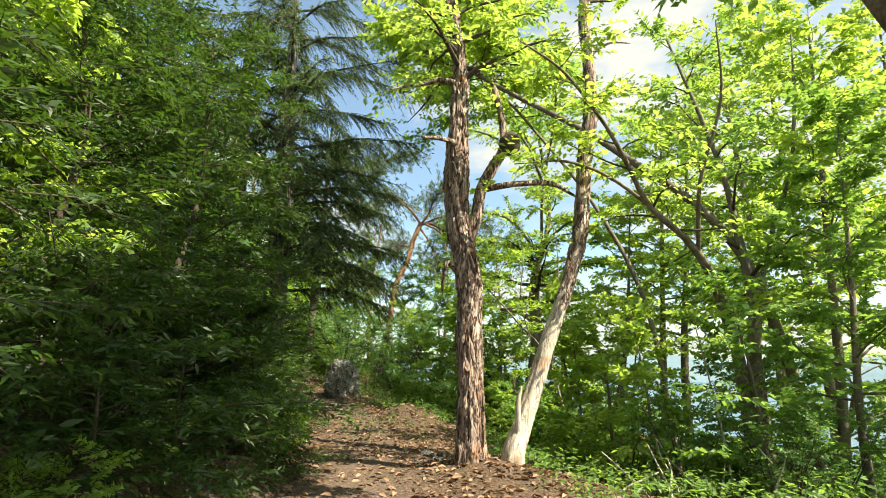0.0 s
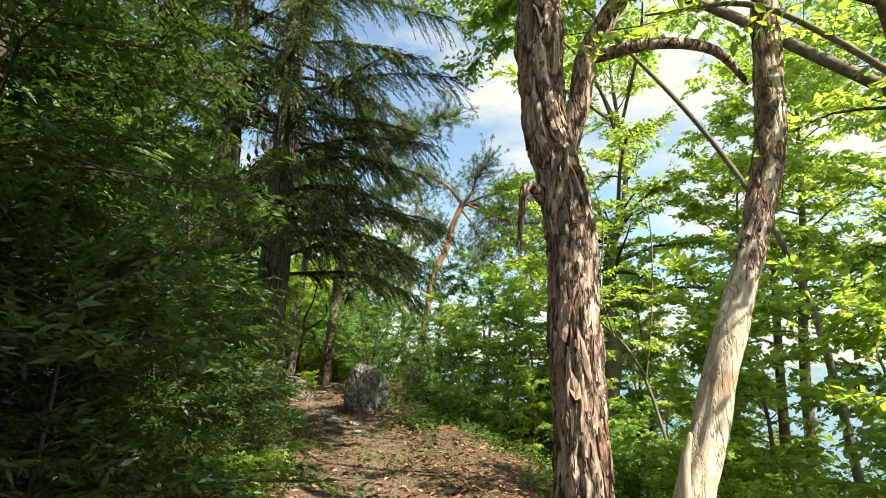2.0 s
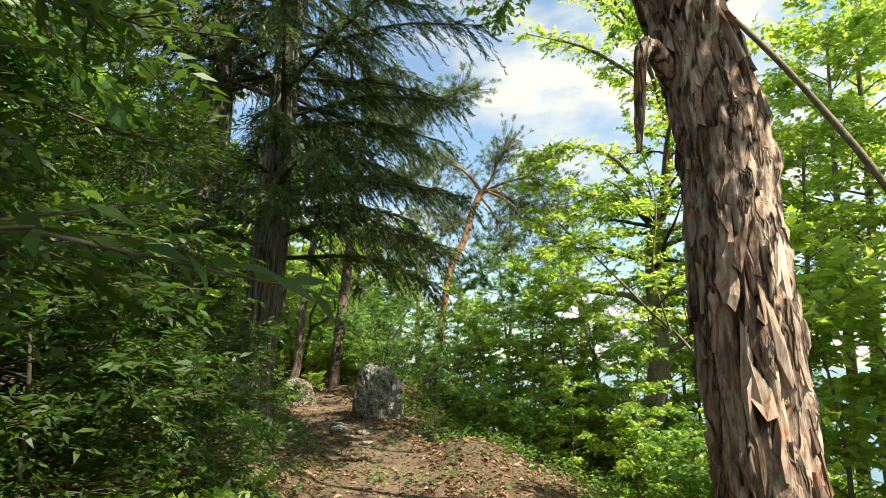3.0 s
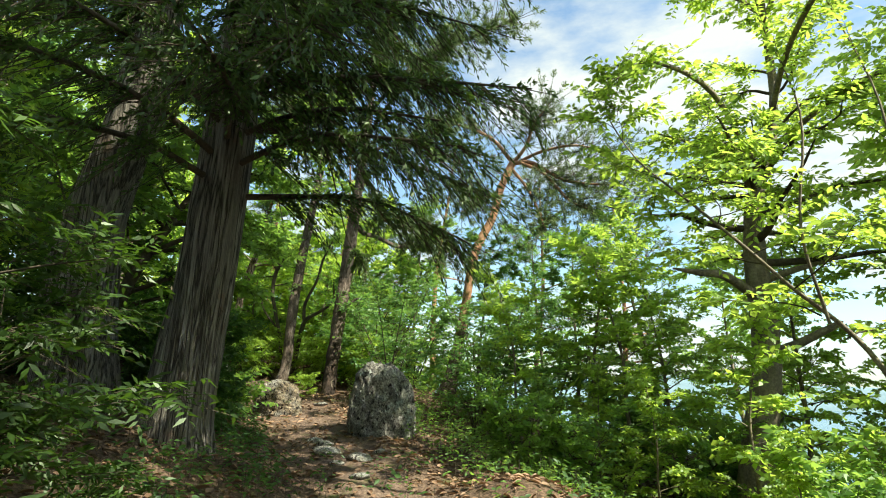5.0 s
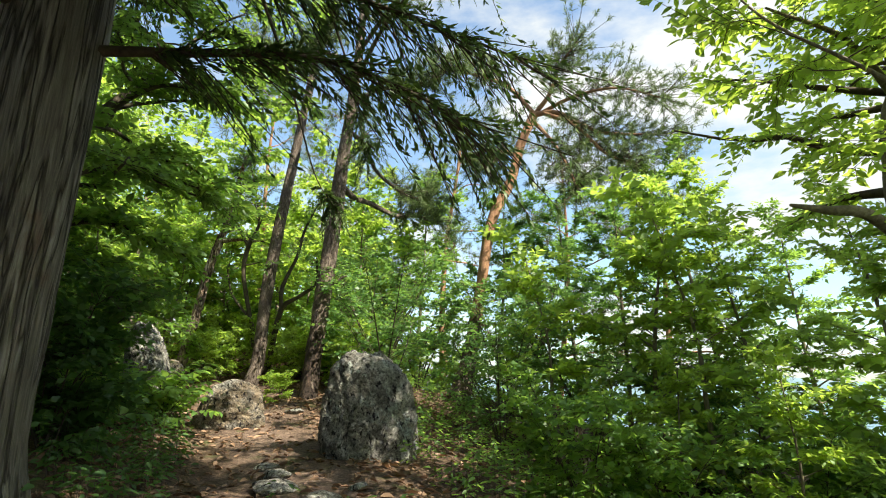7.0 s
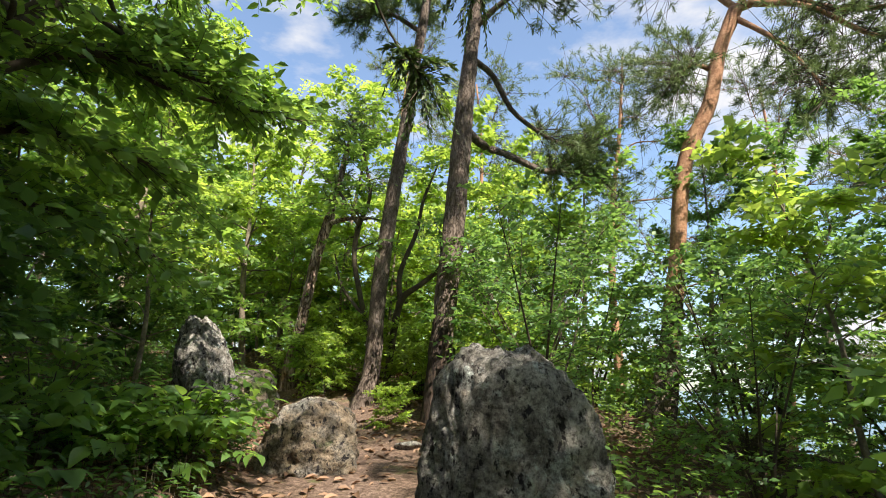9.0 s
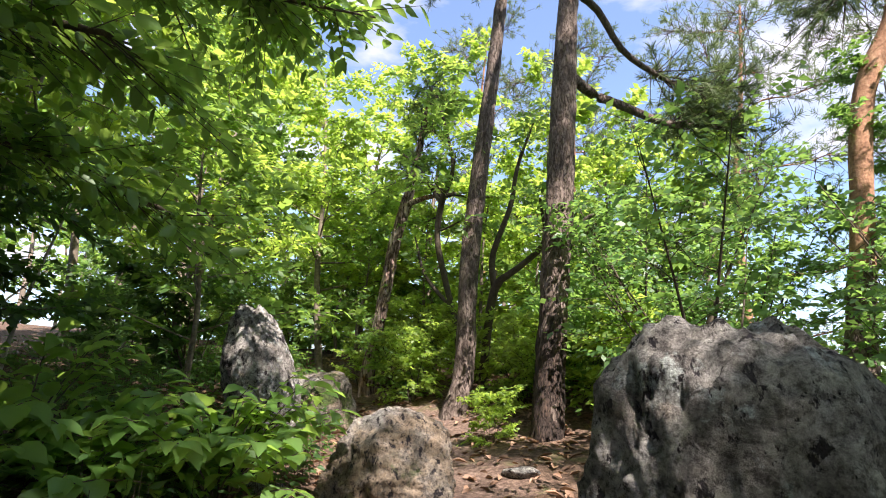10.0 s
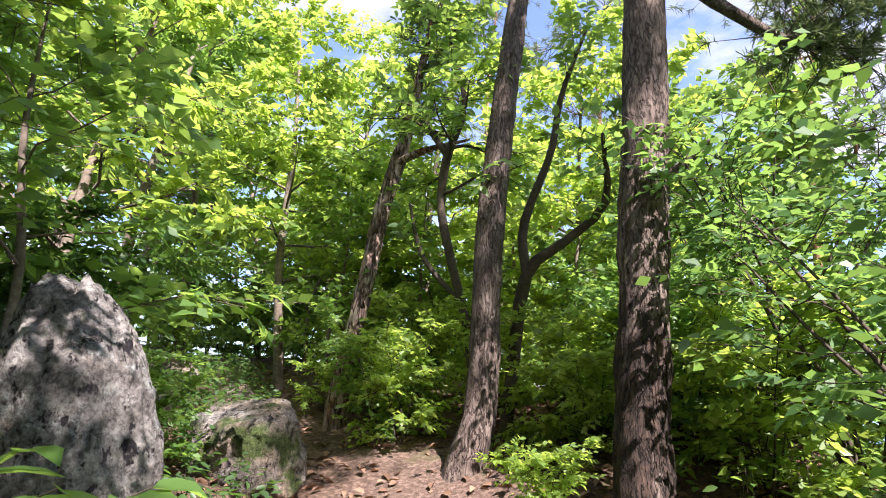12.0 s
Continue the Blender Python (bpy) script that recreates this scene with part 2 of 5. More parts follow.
def rock_mat(name, moss_at, warm_at=0.56):
    m, n, l = node_mat(name)
    out = n.new("ShaderNodeOutputMaterial")
    p = n.new("ShaderNodeBsdfPrincipled")
    p.inputs["Roughness"].default_value = 0.88
    p.inputs["Specular IOR Level"].default_value = 0.3
    big = noise_tex(n, l, 4.6, 11.0, 0.74)
    base = ramp(n, (0.36, (0.10, 0.092, 0.085)), (0.44, (0.22, 0.205, 0.19)), (0.52, (0.34, 0.325, 0.305)), (0.64, (0.47, 0.46, 0.435)))
    l.new(big.outputs["Fac"], base.inputs["Fac"])
    lich = noise_tex(n, l, 2.6, 9.0, 0.72)
    lr = ramp(n, (0.545, (0, 0, 0)), (0.575, (0.9, 0.9, 0.9)))
    l.new(lich.outputs["Fac"], lr.inputs["Fac"])
    mc = n.new("ShaderNodeMixRGB")
    mc.inputs["Color2"].default_value = (0.40, 0.44, 0.43, 1)
    l.new(lr.outputs["Color"], mc.inputs["Fac"])
    l.new(base.outputs["Color"], mc.inputs["Color1"])
    warm = noise_tex(n, l, 2.3, 5.0, 0.6, (1, 1, 1.3))
    wr = ramp(n, (warm_at, (0, 0, 0)), (warm_at + 0.14, (0.8, 0.8, 0.8)))
    l.new(warm.outputs["Fac"], wr.inputs["Fac"])
    mw = n.new("ShaderNodeMixRGB")
    mw.inputs["Color2"].default_value = (0.24, 0.175, 0.115, 1)
    l.new(wr.outputs["Color"], mw.inputs["Fac"])
    l.new(mc.outputs["Color"], mw.inputs["Color1"])
    crust = noise_tex(n, l, 5.5, 12.0, 0.85)
    cr = ramp(n, (0.50, (0, 0, 0)), (0.56, (0.75, 0.75, 0.75)))
    l.new(crust.outputs["Fac"], cr.inputs["Fac"])
    mk = n.new("ShaderNodeMixRGB")
    mk.inputs["Color2"].default_value = (0.13, 0.12, 0.112, 1)
    l.new(cr.outputs["Color"], mk.inputs["Fac"])
    l.new(mw.outputs["Color"], mk.inputs["Color1"])
    mw = mk
    pit = noise_tex(n, l, 17.0, 5.0, 0.65, (1, 1, 0.6))
    pr = ramp(n, (0.385, (1, 1, 1)), (0.425, (0, 0, 0)))
    l.new(pit.outputs["Fac"], pr.inputs["Fac"])
    mp = n.new("ShaderNodeMixRGB")
    mp.inputs["Color2"].default_value = (0.03, 0.026, 0.03, 1)
    l.new(pr.outputs["Color"], mp.inputs["Fac"])
    l.new(mw.outputs["Color"], mp.inputs["Color1"])
    moss = noise_tex(n, l, 4.0, 5.0, 0.65)
    mr = ramp(n, (moss_at, (0, 0, 0)), (moss_at + 0.1, (1, 1, 1)))
    l.new(moss.outputs["Fac"], mr.inputs["Fac"])
    mm = n.new("ShaderNodeMixRGB")
    mm.inputs["Color2"].default_value = (0.07, 0.10, 0.03, 1)
    l.new(mr.outputs["Color"], mm.inputs["Fac"])
    l.new(mp.outputs["Color"], mm.inputs["Color1"])
    fine = noise_tex(n, l, 30.0, 9.0, 0.78)
    sp = ramp(n, (0.40, (0.25, 0.24, 0.24)), (0.49, (0.9, 0.9, 0.9)), (0.60, (1.4, 1.4, 1.37)))
    l.new(fine.outputs["Fac"], sp.inputs["Fac"])
    ms = n.new("ShaderNodeMixRGB")
    ms.blend_type = "MULTIPLY"
    ms.inputs["Fac"].default_value = 0.9
    l.new(mm.outputs["Color"], ms.inputs["Color1"])
    l.new(sp.outputs["Color"], ms.inputs["Color2"])
    l.new(ms.outputs["Color"], p.inputs["Base Color"])
    ad = n.new("ShaderNodeMath")
    ad.operation = "MULTIPLY_ADD"
    ad.inputs[1].default_value = 0.6
    l.new(fine.outputs["Fac"], ad.inputs[0])
    l.new(big.outputs["Fac"], ad.inputs[2])
    sb = n.new("ShaderNodeMath")
    sb.operation = "MULTIPLY_ADD"
    sb.inputs[1].default_value = -0.5
    l.new(pr.outputs["Color"], sb.inputs[0])
    l.new(ad.outputs[0], sb.inputs[2])
    b = n.new("ShaderNodeBump")
    b.inputs["Strength"].default_value = 1.0
    b.inputs["Distance"].default_value = 0.06
    l.new(sb.outputs[0], b.inputs["Height"])
    l.new(b.outputs[0], p.inputs["Normal"])
    l.new(p.outputs[0], out.inputs["Surface"])
    return m


ROCK = rock_mat("rock", 0.72)
ROCK_MOSSY = rock_mat("rock_mossy", 0.50, 0.42)
ROCK_EARTHY = rock_mat("rock_earthy", 0.62, 0.34)


def ground_mat():
    m, n, l = node_mat("forest_floor")
    out = n.new("ShaderNodeOutputMaterial")
    p = n.new("ShaderNodeBsdfPrincipled")
    p.inputs["Roughness"].default_value = 0.95
    p.inputs["Specular IOR Level"].default_value = 0.15
    at = n.new("ShaderNodeAttribute")
    at.attribute_name = "trodden"
    big = noise_tex(n, l, 1.3, 6.0, 0.6)
    fine = noise_tex(n, l, 26.0, 6.0, 0.7)
    litter = ramp(n, (0.32, (0.034, 0.023, 0.017)), (0.5, (0.10, 0.066, 0.048)), (0.66, (0.21, 0.14, 0.10)))
    l.new(fine.outputs["Fac"], litter.inputs["Fac"])
    dirt = ramp(n, (0.3, (0.05, 0.034, 0.026)), (0.5, (0.14, 0.096, 0.076)), (0.7, (0.28, 0.205, 0.168)))
    l.new(fine.outputs["Fac"], dirt.inputs["Fac"])
    edge = n.new("ShaderNodeMath")
    edge.operation = "MULTIPLY_ADD"
    edge.inputs[1].default_value = 1.1
    edge.inputs[2].default_value = -0.55
    l.new(big.outputs["Fac"], edge.inputs[0])
    both = n.new("ShaderNodeMath")
    both.operation = "ADD"
    both.use_clamp = True
    l.new(edge.outputs[0], both.inputs[0])
    l.new(at.outputs["Fac"], both.inputs[1])
    mx = n.new("ShaderNodeMixRGB")
    l.new(both.outputs[0], mx.inputs["Fac"])
    l.new(litter.outputs["Color"], mx.inputs["Color1"])
    l.new(dirt.outputs["Color"], mx.inputs["Color2"])
    moss = noise_tex(n, l, 2.6, 5.0, 0.6)
    mr = ramp(n, (0.58, (0, 0, 0)), (0.70, (0.8, 0.8, 0.8)))
    l.new(moss.outputs["Fac"], mr.inputs["Fac"])
    mg = n.new("ShaderNodeMixRGB")
    mg.inputs["Color2"].default_value = (0.075, 0.09, 0.03, 1)
    l.new(mr.outputs["Color"], mg.inputs["Fac"])
    l.new(mx.outputs["Color"], mg.inputs["Color1"])
    l.new(mg.outputs["Color"], p.inputs["Base Color"])
    b = n.new("ShaderNodeBump")
    b.inputs["Strength"].default_value = 0.8
    b.inputs["Distance"].default_value = 0.03
    l.new(fine.outputs["Fac"], b.inputs["Height"])
    l.new(b.outputs[0], p.inputs["Normal"])
    l.new(p.outputs[0], out.inputs["Surface"])
    return m


FLOOR = ground_mat()


def water_mat():
    m, n, l = node_mat("lake_water")
    out = n.new("ShaderNodeOutputMaterial")
    p = n.new("ShaderNodeBsdfPrincipled")
    p.inputs["Base Color"].default_value = (0.06, 0.13, 0.19, 1)
    p.inputs["Roughness"].default_value = 0.22
    w = noise_tex(n, l, 0.35, 4.0, 0.6)
    b = n.new("ShaderNodeBump")
    b.inputs["Strength"].default_value = 0.5
    b.inputs["Distance"].default_value = 0.4
    l.new(w.outputs["Fac"], b.inputs["Height"])
    l.new(b.outputs[0], p.inputs["Normal"])
    l.new(p.outputs[0], out.inputs["Surface"])
    return m


WATER = water_mat()
# blue-grey of the hills is distance haze put into the colour
HILL = rough_mat("far_hill_haze", [(0.3, (0.10, 0.16, 0.20)), (0.6, (0.16, 0.23, 0.27))], 0.01, 0.06, bump=0.0)


# ---- mesh helpers ----
def mesh_of(name, verts, faces, mat, smooth=True):
    """A mesh from a vertex array and a list of face arrays (three or four corners each)."""
    me = bpy.data.meshes.new(name)
    v = np.asarray(verts, dtype=np.float32)
    faces = [np.asarray(f, dtype=np.int32) for f in faces if len(f)]
    loops = np.concatenate([f.ravel() for f in faces])
    counts = np.concatenate([np.full(len(f), f.shape[1], dtype=np.int32) for f in faces])
    starts = np.concatenate([[0], np.cumsum(counts)[:-1]]).astype(np.int32)
    me.vertices.add(len(v))
    me.vertices.foreach_set("co", v.ravel())
    me.loops.add(len(loops))
    me.loops.foreach_set("vertex_index", loops)
    me.polygons.add(len(counts))
    me.polygons.foreach_set("loop_start", starts)
    me.polygons.foreach_set("loop_total", counts)
    me.polygons.foreach_set("use_smooth", np.full(len(counts), smooth, dtype=bool))
    me.update(calc_edges=True)
    me.materials.append(mat)
    return me


def part(name, geo, mat, parent=None, label="", smooth=True):
    ob = new(name, mesh_of(name, geo[0], geo[1], mat, smooth))
    if parent:
        ob.parent = parent
    return tagged(ob, label)


def joined(geos):
    """Several pieces of geometry as one."""
    vs, fs, at = [], [], 0
    for v, faces in geos:
        vs.append(v)
        fs += [np.asarray(f) + at for f in faces if len(f)]
        at += len(v)
    tris = [f for f in fs if f.shape[1] == 3]
    quads = [f for f in fs if f.shape[1] == 4]
    out = []
    if tris:
        out.append(np.concatenate(tris))
    if quads:
        out.append(np.concatenate(quads))
    return np.concatenate(vs), out


def smooth_path(pts, n):
    """n points on a smooth curve through pts (any number of columns)."""
    p = np.asarray(pts, dtype=float)
    p = np.vstack([2 * p[0] - p[1], p, 2 * p[-1] - p[-2]])
    segs = len(p) - 3
    out = []
    for u in np.linspace(0, segs - 1e-6, n):
        i, f = int(u), u - int(u)
        a, b, c, d = p[i:i + 4]
        out.append(0.5 * (2 * b + (c - a) * f + (2 * a - 5 * b + 4 * c - d) * f * f + (3 * b - a - 3 * c + d) * f ** 3))
    return np.array(out)


def tube(pts, rings, sides, relief=0.0, freq=(6.0, 1.5), seed=0.0, flare=0.0, ridges=0):
    """A tapered, uneven limb: pts are rows of x, y, z, radius."""
    p = smooth_path(pts, rings)
    c, r = p[:, :3], np.maximum(p[:, 3], 0.002)
    t = np.gradient(c, axis=0)
    t /= np.linalg.norm(t, axis=1)[:, None]
    ref = np.array([0.31, 0.95, 0.05])
    u = np.cross(t, ref)
    u /= np.linalg.norm(u, axis=1)[:, None]
    w = np.cross(t, u)
    a = np.linspace(0, 2 * math.pi, sides, endpoint=False)
    rad = np.repeat(r[:, None], sides, axis=1)
    if flare:
        low = np.exp(-np.arange(rings) / rings * 14)
        rad = rad * (1 + flare * low[:, None] * (0.7 + 0.5 * np.cos(a * 5 + seed)[None, :]))
    if relief:
        for i in range(rings):
            for j in range(sides):
                q = Vector((math.cos(a[j]) * freq[0] * r[i] * 2 + seed, math.sin(a[j]) * freq[0] * r[i] * 2, c[i, 2] * freq[1] + seed))
                k = noise.fractal(q, 0.8, 2.1, 4)
                big = noise.noise(Vector((math.cos(a[j]) + seed, math.sin(a[j]), c[i, 2] * 1.1)))
                if ridges:
                    k = 0.5 * k + 0.6 * abs(math.sin(a[j] * ridges + 1.5 * noise.noise(Vector((c[i, 2] * 0.9, seed, a[j])))))
                rad[i, j] += relief * (k + 0.7 * big)
    v = c[:, None, :] + rad[:, :, None] * (np.cos(a)[None, :, None] * u[:, None, :] + np.sin(a)[None, :, None] * w[:, None, :])
    v = v.reshape(-1, 3)
    i, j = np.meshgrid(np.arange(rings - 1), np.arange(sides), indexing="ij")
    k = (j + 1) % sides
    quads = np.stack([i * sides + j, i * sides + k, (i + 1) * sides + k, (i + 1) * sides + j], axis=-1).reshape(-1, 4)
    top = np.array([[(rings - 1) * sides + s, (rings - 1) * sides + (s + 1) % sides, len(v)] for s in range(sides)])
    v = np.vstack([v, c[-1:] + t[-1:] * r[-1]])
    return v, [top, quads]


def blades(pos, way, up, size, shape="leaf", curl=0.12):
    """Leaves: arrays of foot, direction, face normal and length."""
    pos, way, up = np.asarray(pos), np.asarray(way), np.asarray(up)
    way = way / np.linalg.norm(way, axis=1)[:, None]
    side = np.cross(way, up)
    side /= np.linalg.norm(side, axis=1)[:, None] + 1e-9
    nrm = np.cross(side, way)
    size = np.asarray(size)[:, None]
    if shape == "leaf":
        prof = [(0, 0, 0), (0.22, 0.28, 0.05), (0.20, 0.62, 0.02), (0, 1.0, -curl), (-0.20, 0.62, 0.02), (-0.22, 0.28, 0.05)]
        face = [[0, 1, 2, 3], [0, 3, 4, 5]]
    elif shape == "oval":
        prof = [(0, 0, 0), (0.29, 0.42, 0.05), (0, 1.0, -curl), (-0.29, 0.42, 0.05)]
        face = [[0, 1, 2, 3]]
    elif shape == "slim":
        prof = [(0, 0, 0), (0.15, 0.4, 0.02), (0, 1.0, -curl), (-0.15, 0.4, 0.02)]
        face = [[0, 1, 2, 3]]
    elif shape == "broad":
        prof = [(0, 0, -0.02), (0.2, 0.1, 0.05), (0.33, 0.38, 0.07), (0.24, 0.7, 0.03), (0, 1.0, -curl), (-0.24, 0.7, 0.03), (-0.33, 0.38, 0.07), (-0.2, 0.1, 0.05), (0, 0.45, 0.0)]
        face = [[0, 1, 2, 8], [8, 2, 3, 4], [0, 8, 6, 7], [8, 4, 5, 6]]
    else:
        prof = [(0.035, 0, 0), (0.028, 0.6, 0.03), (0, 1.0, -curl), (-0.035, 0, 0)]
        face = [[0, 1, 2, 3]]
    v = np.stack([pos + size * (x * side + y * way + z * nrm) for x, y, z in prof], axis=1)
    n, k = len(pos), len(prof)
    f = (np.arange(n)[:, None, None] * k + np.array(face)[None]).reshape(-1, 4)
    return v.reshape(-1, 3), [f]


def unit(a):
    a = np.asarray(a, dtype=float)
    return a / (np.linalg.norm(a, axis=-1, keepdims=True) + 1e-9)


def leafy_twigs(rng, feet, ways, lengths, per, size, shape="leaf", droop=0.25, flat=0.75):
    """Leaves in flat alternate sprays along many twigs; and the twigs."""
    feet, ways, lengths = np.asarray(feet), unit(ways), np.asarray(lengths)
    n = len(feet)
    u = (np.arange(per) + 0.6) / per
    pos = feet[:, None, :] + ways[:, None, :] * (lengths[:, None] * u)[:, :, None]
    pos[:, :, 2] -= droop * lengths[:, None] * u ** 2
    up = unit(np.array([0, 0, 1.0]) + rng.normal(0, 0.3, (n, 1, 3)))
    up = np.broadcast_to(up, (n, per, 3))
    side = unit(np.cross(np.broadcast_to(ways[:, None, :], (n, per, 3)), up))
    sgn = np.where(np.arange(per) % 2 == 0, 1.0, -1.0)[None, :, None]
    way = ways[:, None, :] * 0.7 + side * sgn * 0.85 + rng.normal(0, 0.28, (n, per, 3))
    way[:, :, 2] -= droop * 1.3
    nrm = up * flat + rng.normal(0, 0.42, (n, per, 3))
    sz = size * rng.uniform(0.65, 1.2, (n, per)) * np.where(u > 0.3, 1.0, 0.8)[None, :]
    g = blades(pos.reshape(-1, 3), way.reshape(-1, 3), nrm.reshape(-1, 3), sz.ravel(), shape)
    ends = feet + ways * lengths[:, None]
    ends[:, 2] -= droop * lengths
    return g, (feet, ends)


def thin_sticks(starts, ends, r0, r1):
    """Thin three-sided twigs between two arrays of points."""
    s, e = np.asarray(starts), np.asarray(ends)
    t = unit(e - s)
    a = unit(np.cross(t, np.array([0.3, 0.5, 0.81])))
    b = np.cross(t, a)
    n = len(s)
    vs = []
    for base, r in ((s, r0), (e, r1)):
        r = np.broadcast_to(np.asarray(r, dtype=float), (n,))[:, None]
        for k in range(3):
            w = 2 * math.pi * k / 3
            vs.append(base + r * (math.cos(w) * a + math.sin(w) * b))
    v = np.stack(vs, axis=1).reshape(-1, 3)
    q = np.array([[0, 1, 4, 3], [1, 2, 5, 4], [2, 0, 3, 5]])
    return v, [(np.arange(n)[:, None, None] * 6 + q[None]).reshape(-1, 4)]


def along(pts, f):
    """The point and direction at fractions f of a path."""
    p = smooth_path(pts, 60)
    x = np.clip(np.asarray(f) * 59, 0, 58.99)
    i = x.astype(int)
    w = (x - i)[:, None]
    return p[i] * (1 - w) + p[i + 1] * w, unit(p[np.minimum(i + 1, 59)][:, :3] - p[np.maximum(i - 1, 0)][:, :3])


def limbs_of(rng, stem, count, start, length, rise, sag=0.2, r_share=0.45):
    """Limb paths that leave a stem all round; rows of x, y, z, radius."""
    out = []
    fr = np.linspace(start, 0.99, count) + rng.uniform(-0.03, 0.03, count)
    at, _ = along(stem, np.clip(fr, 0, 1))
    for k in range(count):
        az = k * 2.4 + rng.uniform(-0.5, 0.5)
        top = (fr[k] - start) / (1 - start + 1e-6)
        ln = length * (1 - 0.5 * top) * rng.uniform(0.7, 1.2)
        ri = rise + 0.5 * top + rng.uniform(-0.15, 0.15)
        d = np.array([math.cos(az), math.sin(az), 0])
        r = max(at[k, 3] * r_share, 0.006)
        rows = []
        bend = rng.normal(0, 0.12, 3)
        for u in (0, 0.25, 0.5, 0.75, 1.0):
            q = at[k, :3] + d * ln * u * math.cos(ri) + np.array([0, 0, 1]) * ln * (math.sin(ri) * u - sag * u * u) + bend * ln * u * u
            q = q + rng.normal(0, 0.03 * ln, 3) * (u > 0)
            rows.append((*q, r * (1 - 0.85 * u)))
        out.append(rows)
    return out


def foliage(rng, limbs, twigs, twig_len, per, size, shape="leaf", droop=0.25, inner=0.25):
    """Leaves and twigs over all limbs: returns crown geometry and twig geometry."""
    feet, ways, lens = [], [], []
    for rows in limbs:
        f = rng.uniform(inner, 1.0, twigs)
        at, t = along(rows, f)
        side = unit(np.cross(t, np.array([0, 0, 1.0])))
        w = t * rng.uniform(0.2, 0.9, (twigs, 1)) + side * rng.choice([-1, 1], (twigs, 1)) * rng.uniform(0.3, 1.0, (twigs, 1)) + np.array([0, 0, 1.0]) * rng.uniform(-0.15, 0.45, (twigs, 1))
        feet.append(at[:, :3])
        ways.append(w)
        lens.append(twig_len * rng.uniform(0.6, 1.3, twigs))
    g, (a, b) = leafy_twigs(rng, np.concatenate(feet), np.concatenate(ways), np.concatenate(lens), per, size, shape, droop)
    return g, thin_sticks(a, b, 0.004, 0.0015)


def root(name, at, label, category, group="", kind=""):
    ob = new(name)
    ob.empty_display_size = 0.2
    ob.location = at
    return tagged(ob, label, category, group, kind)


def local(rows, at):
    return [(r[0] - at[0], r[1] - at[1], r[2] - at[2], *r[3:]) for r in rows]


# ---- ground ----
TRAIL = [(0.5, -30, 0.0), (0.4, -4, 0.0), (-0.25, 3.5, 0.0), (-1.15, 9, 0.0), (-1.75, 12, 0.02), (-2.55, 15, 0.14), (-3.75, 17, 0.34), (-4.7, 18.4, 0.5), (-5.7, 20, 0.72), (-7.0, 21.6, 1.05), (-9.5, 23.5, 1.75), (-16, 26, 2.5), (-40, 30, 3.6)]
TR_Y = np.array([p[1] for p in TRAIL], dtype=float)
TR_X = np.array([p[0] for p in TRAIL], dtype=float)
TR_Z = np.array([p[2] for p in TRAIL], dtype=float)


def trail_off(x, y):
    """How far right of the trail's middle a place lies, square to it."""
    tx = np.interp(y, TR_Y, TR_X)
    slope = np.interp(y, [-30, 5, 12, 16, 20, 26], [0.0, -0.15, -0.25, -0.55, -0.7, -2.0])
    return (x - tx) / np.sqrt(1 + slope * slope)


def swell(x, y):
    return (0.05 * np.sin(1.7 * x + 0.6 * y) * np.sin(0.9 * y - 0.4 * x + 1) + 0.03 * np.sin(4.1 * x - 1.1) * np.sin(3.3 * y + 0.7 * x)
            + 0.015 * np.sin(9.3 * x + 2.0 * y) * np.sin(8.1 * y - 3.0 * x))


def ground_z(x, y):
    x, y = np.asarray(x, dtype=float), np.asarray(y, dtype=float)
    d = trail_off(x, y)
    z = np.interp(y, TR_Y, TR_Z)
    left = np.maximum(-d - 0.75, 0)
    z = z + 0.42 * np.minimum(left, 1.6) + 0.16 * np.clip(left - 1.6, 0, 12) + 0.05 * np.clip(left - 14, 0, 200)
    near = np.clip((11 - y) / 5, 0, 1)
    right = np.maximum(d - 1.0, 0)
    steep = -0.10 * right - 0.26 * np.maximum(right - 1.0, 0) - 0.10 * np.maximum(right - 6, 0)
    gentle = -0.02 * right - 0.24 * np.maximum(right - 4.5, 0) - 0.2 * np.maximum(right - 10, 0)
    z = z + near * gentle + (1 - near) * steep
    z = z + 0.22 * np.exp(-((x - 0.75) ** 2 + (y - 7.6) ** 2) / 0.7)
    z = z + 0.32 * np.exp(-((x + 0.9) ** 2 / 0.35 + (y - 14.8) ** 2 / 0.9))
    ahead = np.maximum(y - 25, 0)
    z = z - 0.22 * ahead * np.clip((x + 16) / 10, 0, 1) - 0.1 * np.maximum(ahead - 20, 0)
    rough = np.clip(np.abs(d) / 1.2, 0.35, 1.0)
    z = z + swell(x, y) * rough * np.clip(40 / (1 + np.hypot(x, y - 10)), 0, 1)
    return np.maximum(z, -62.0)


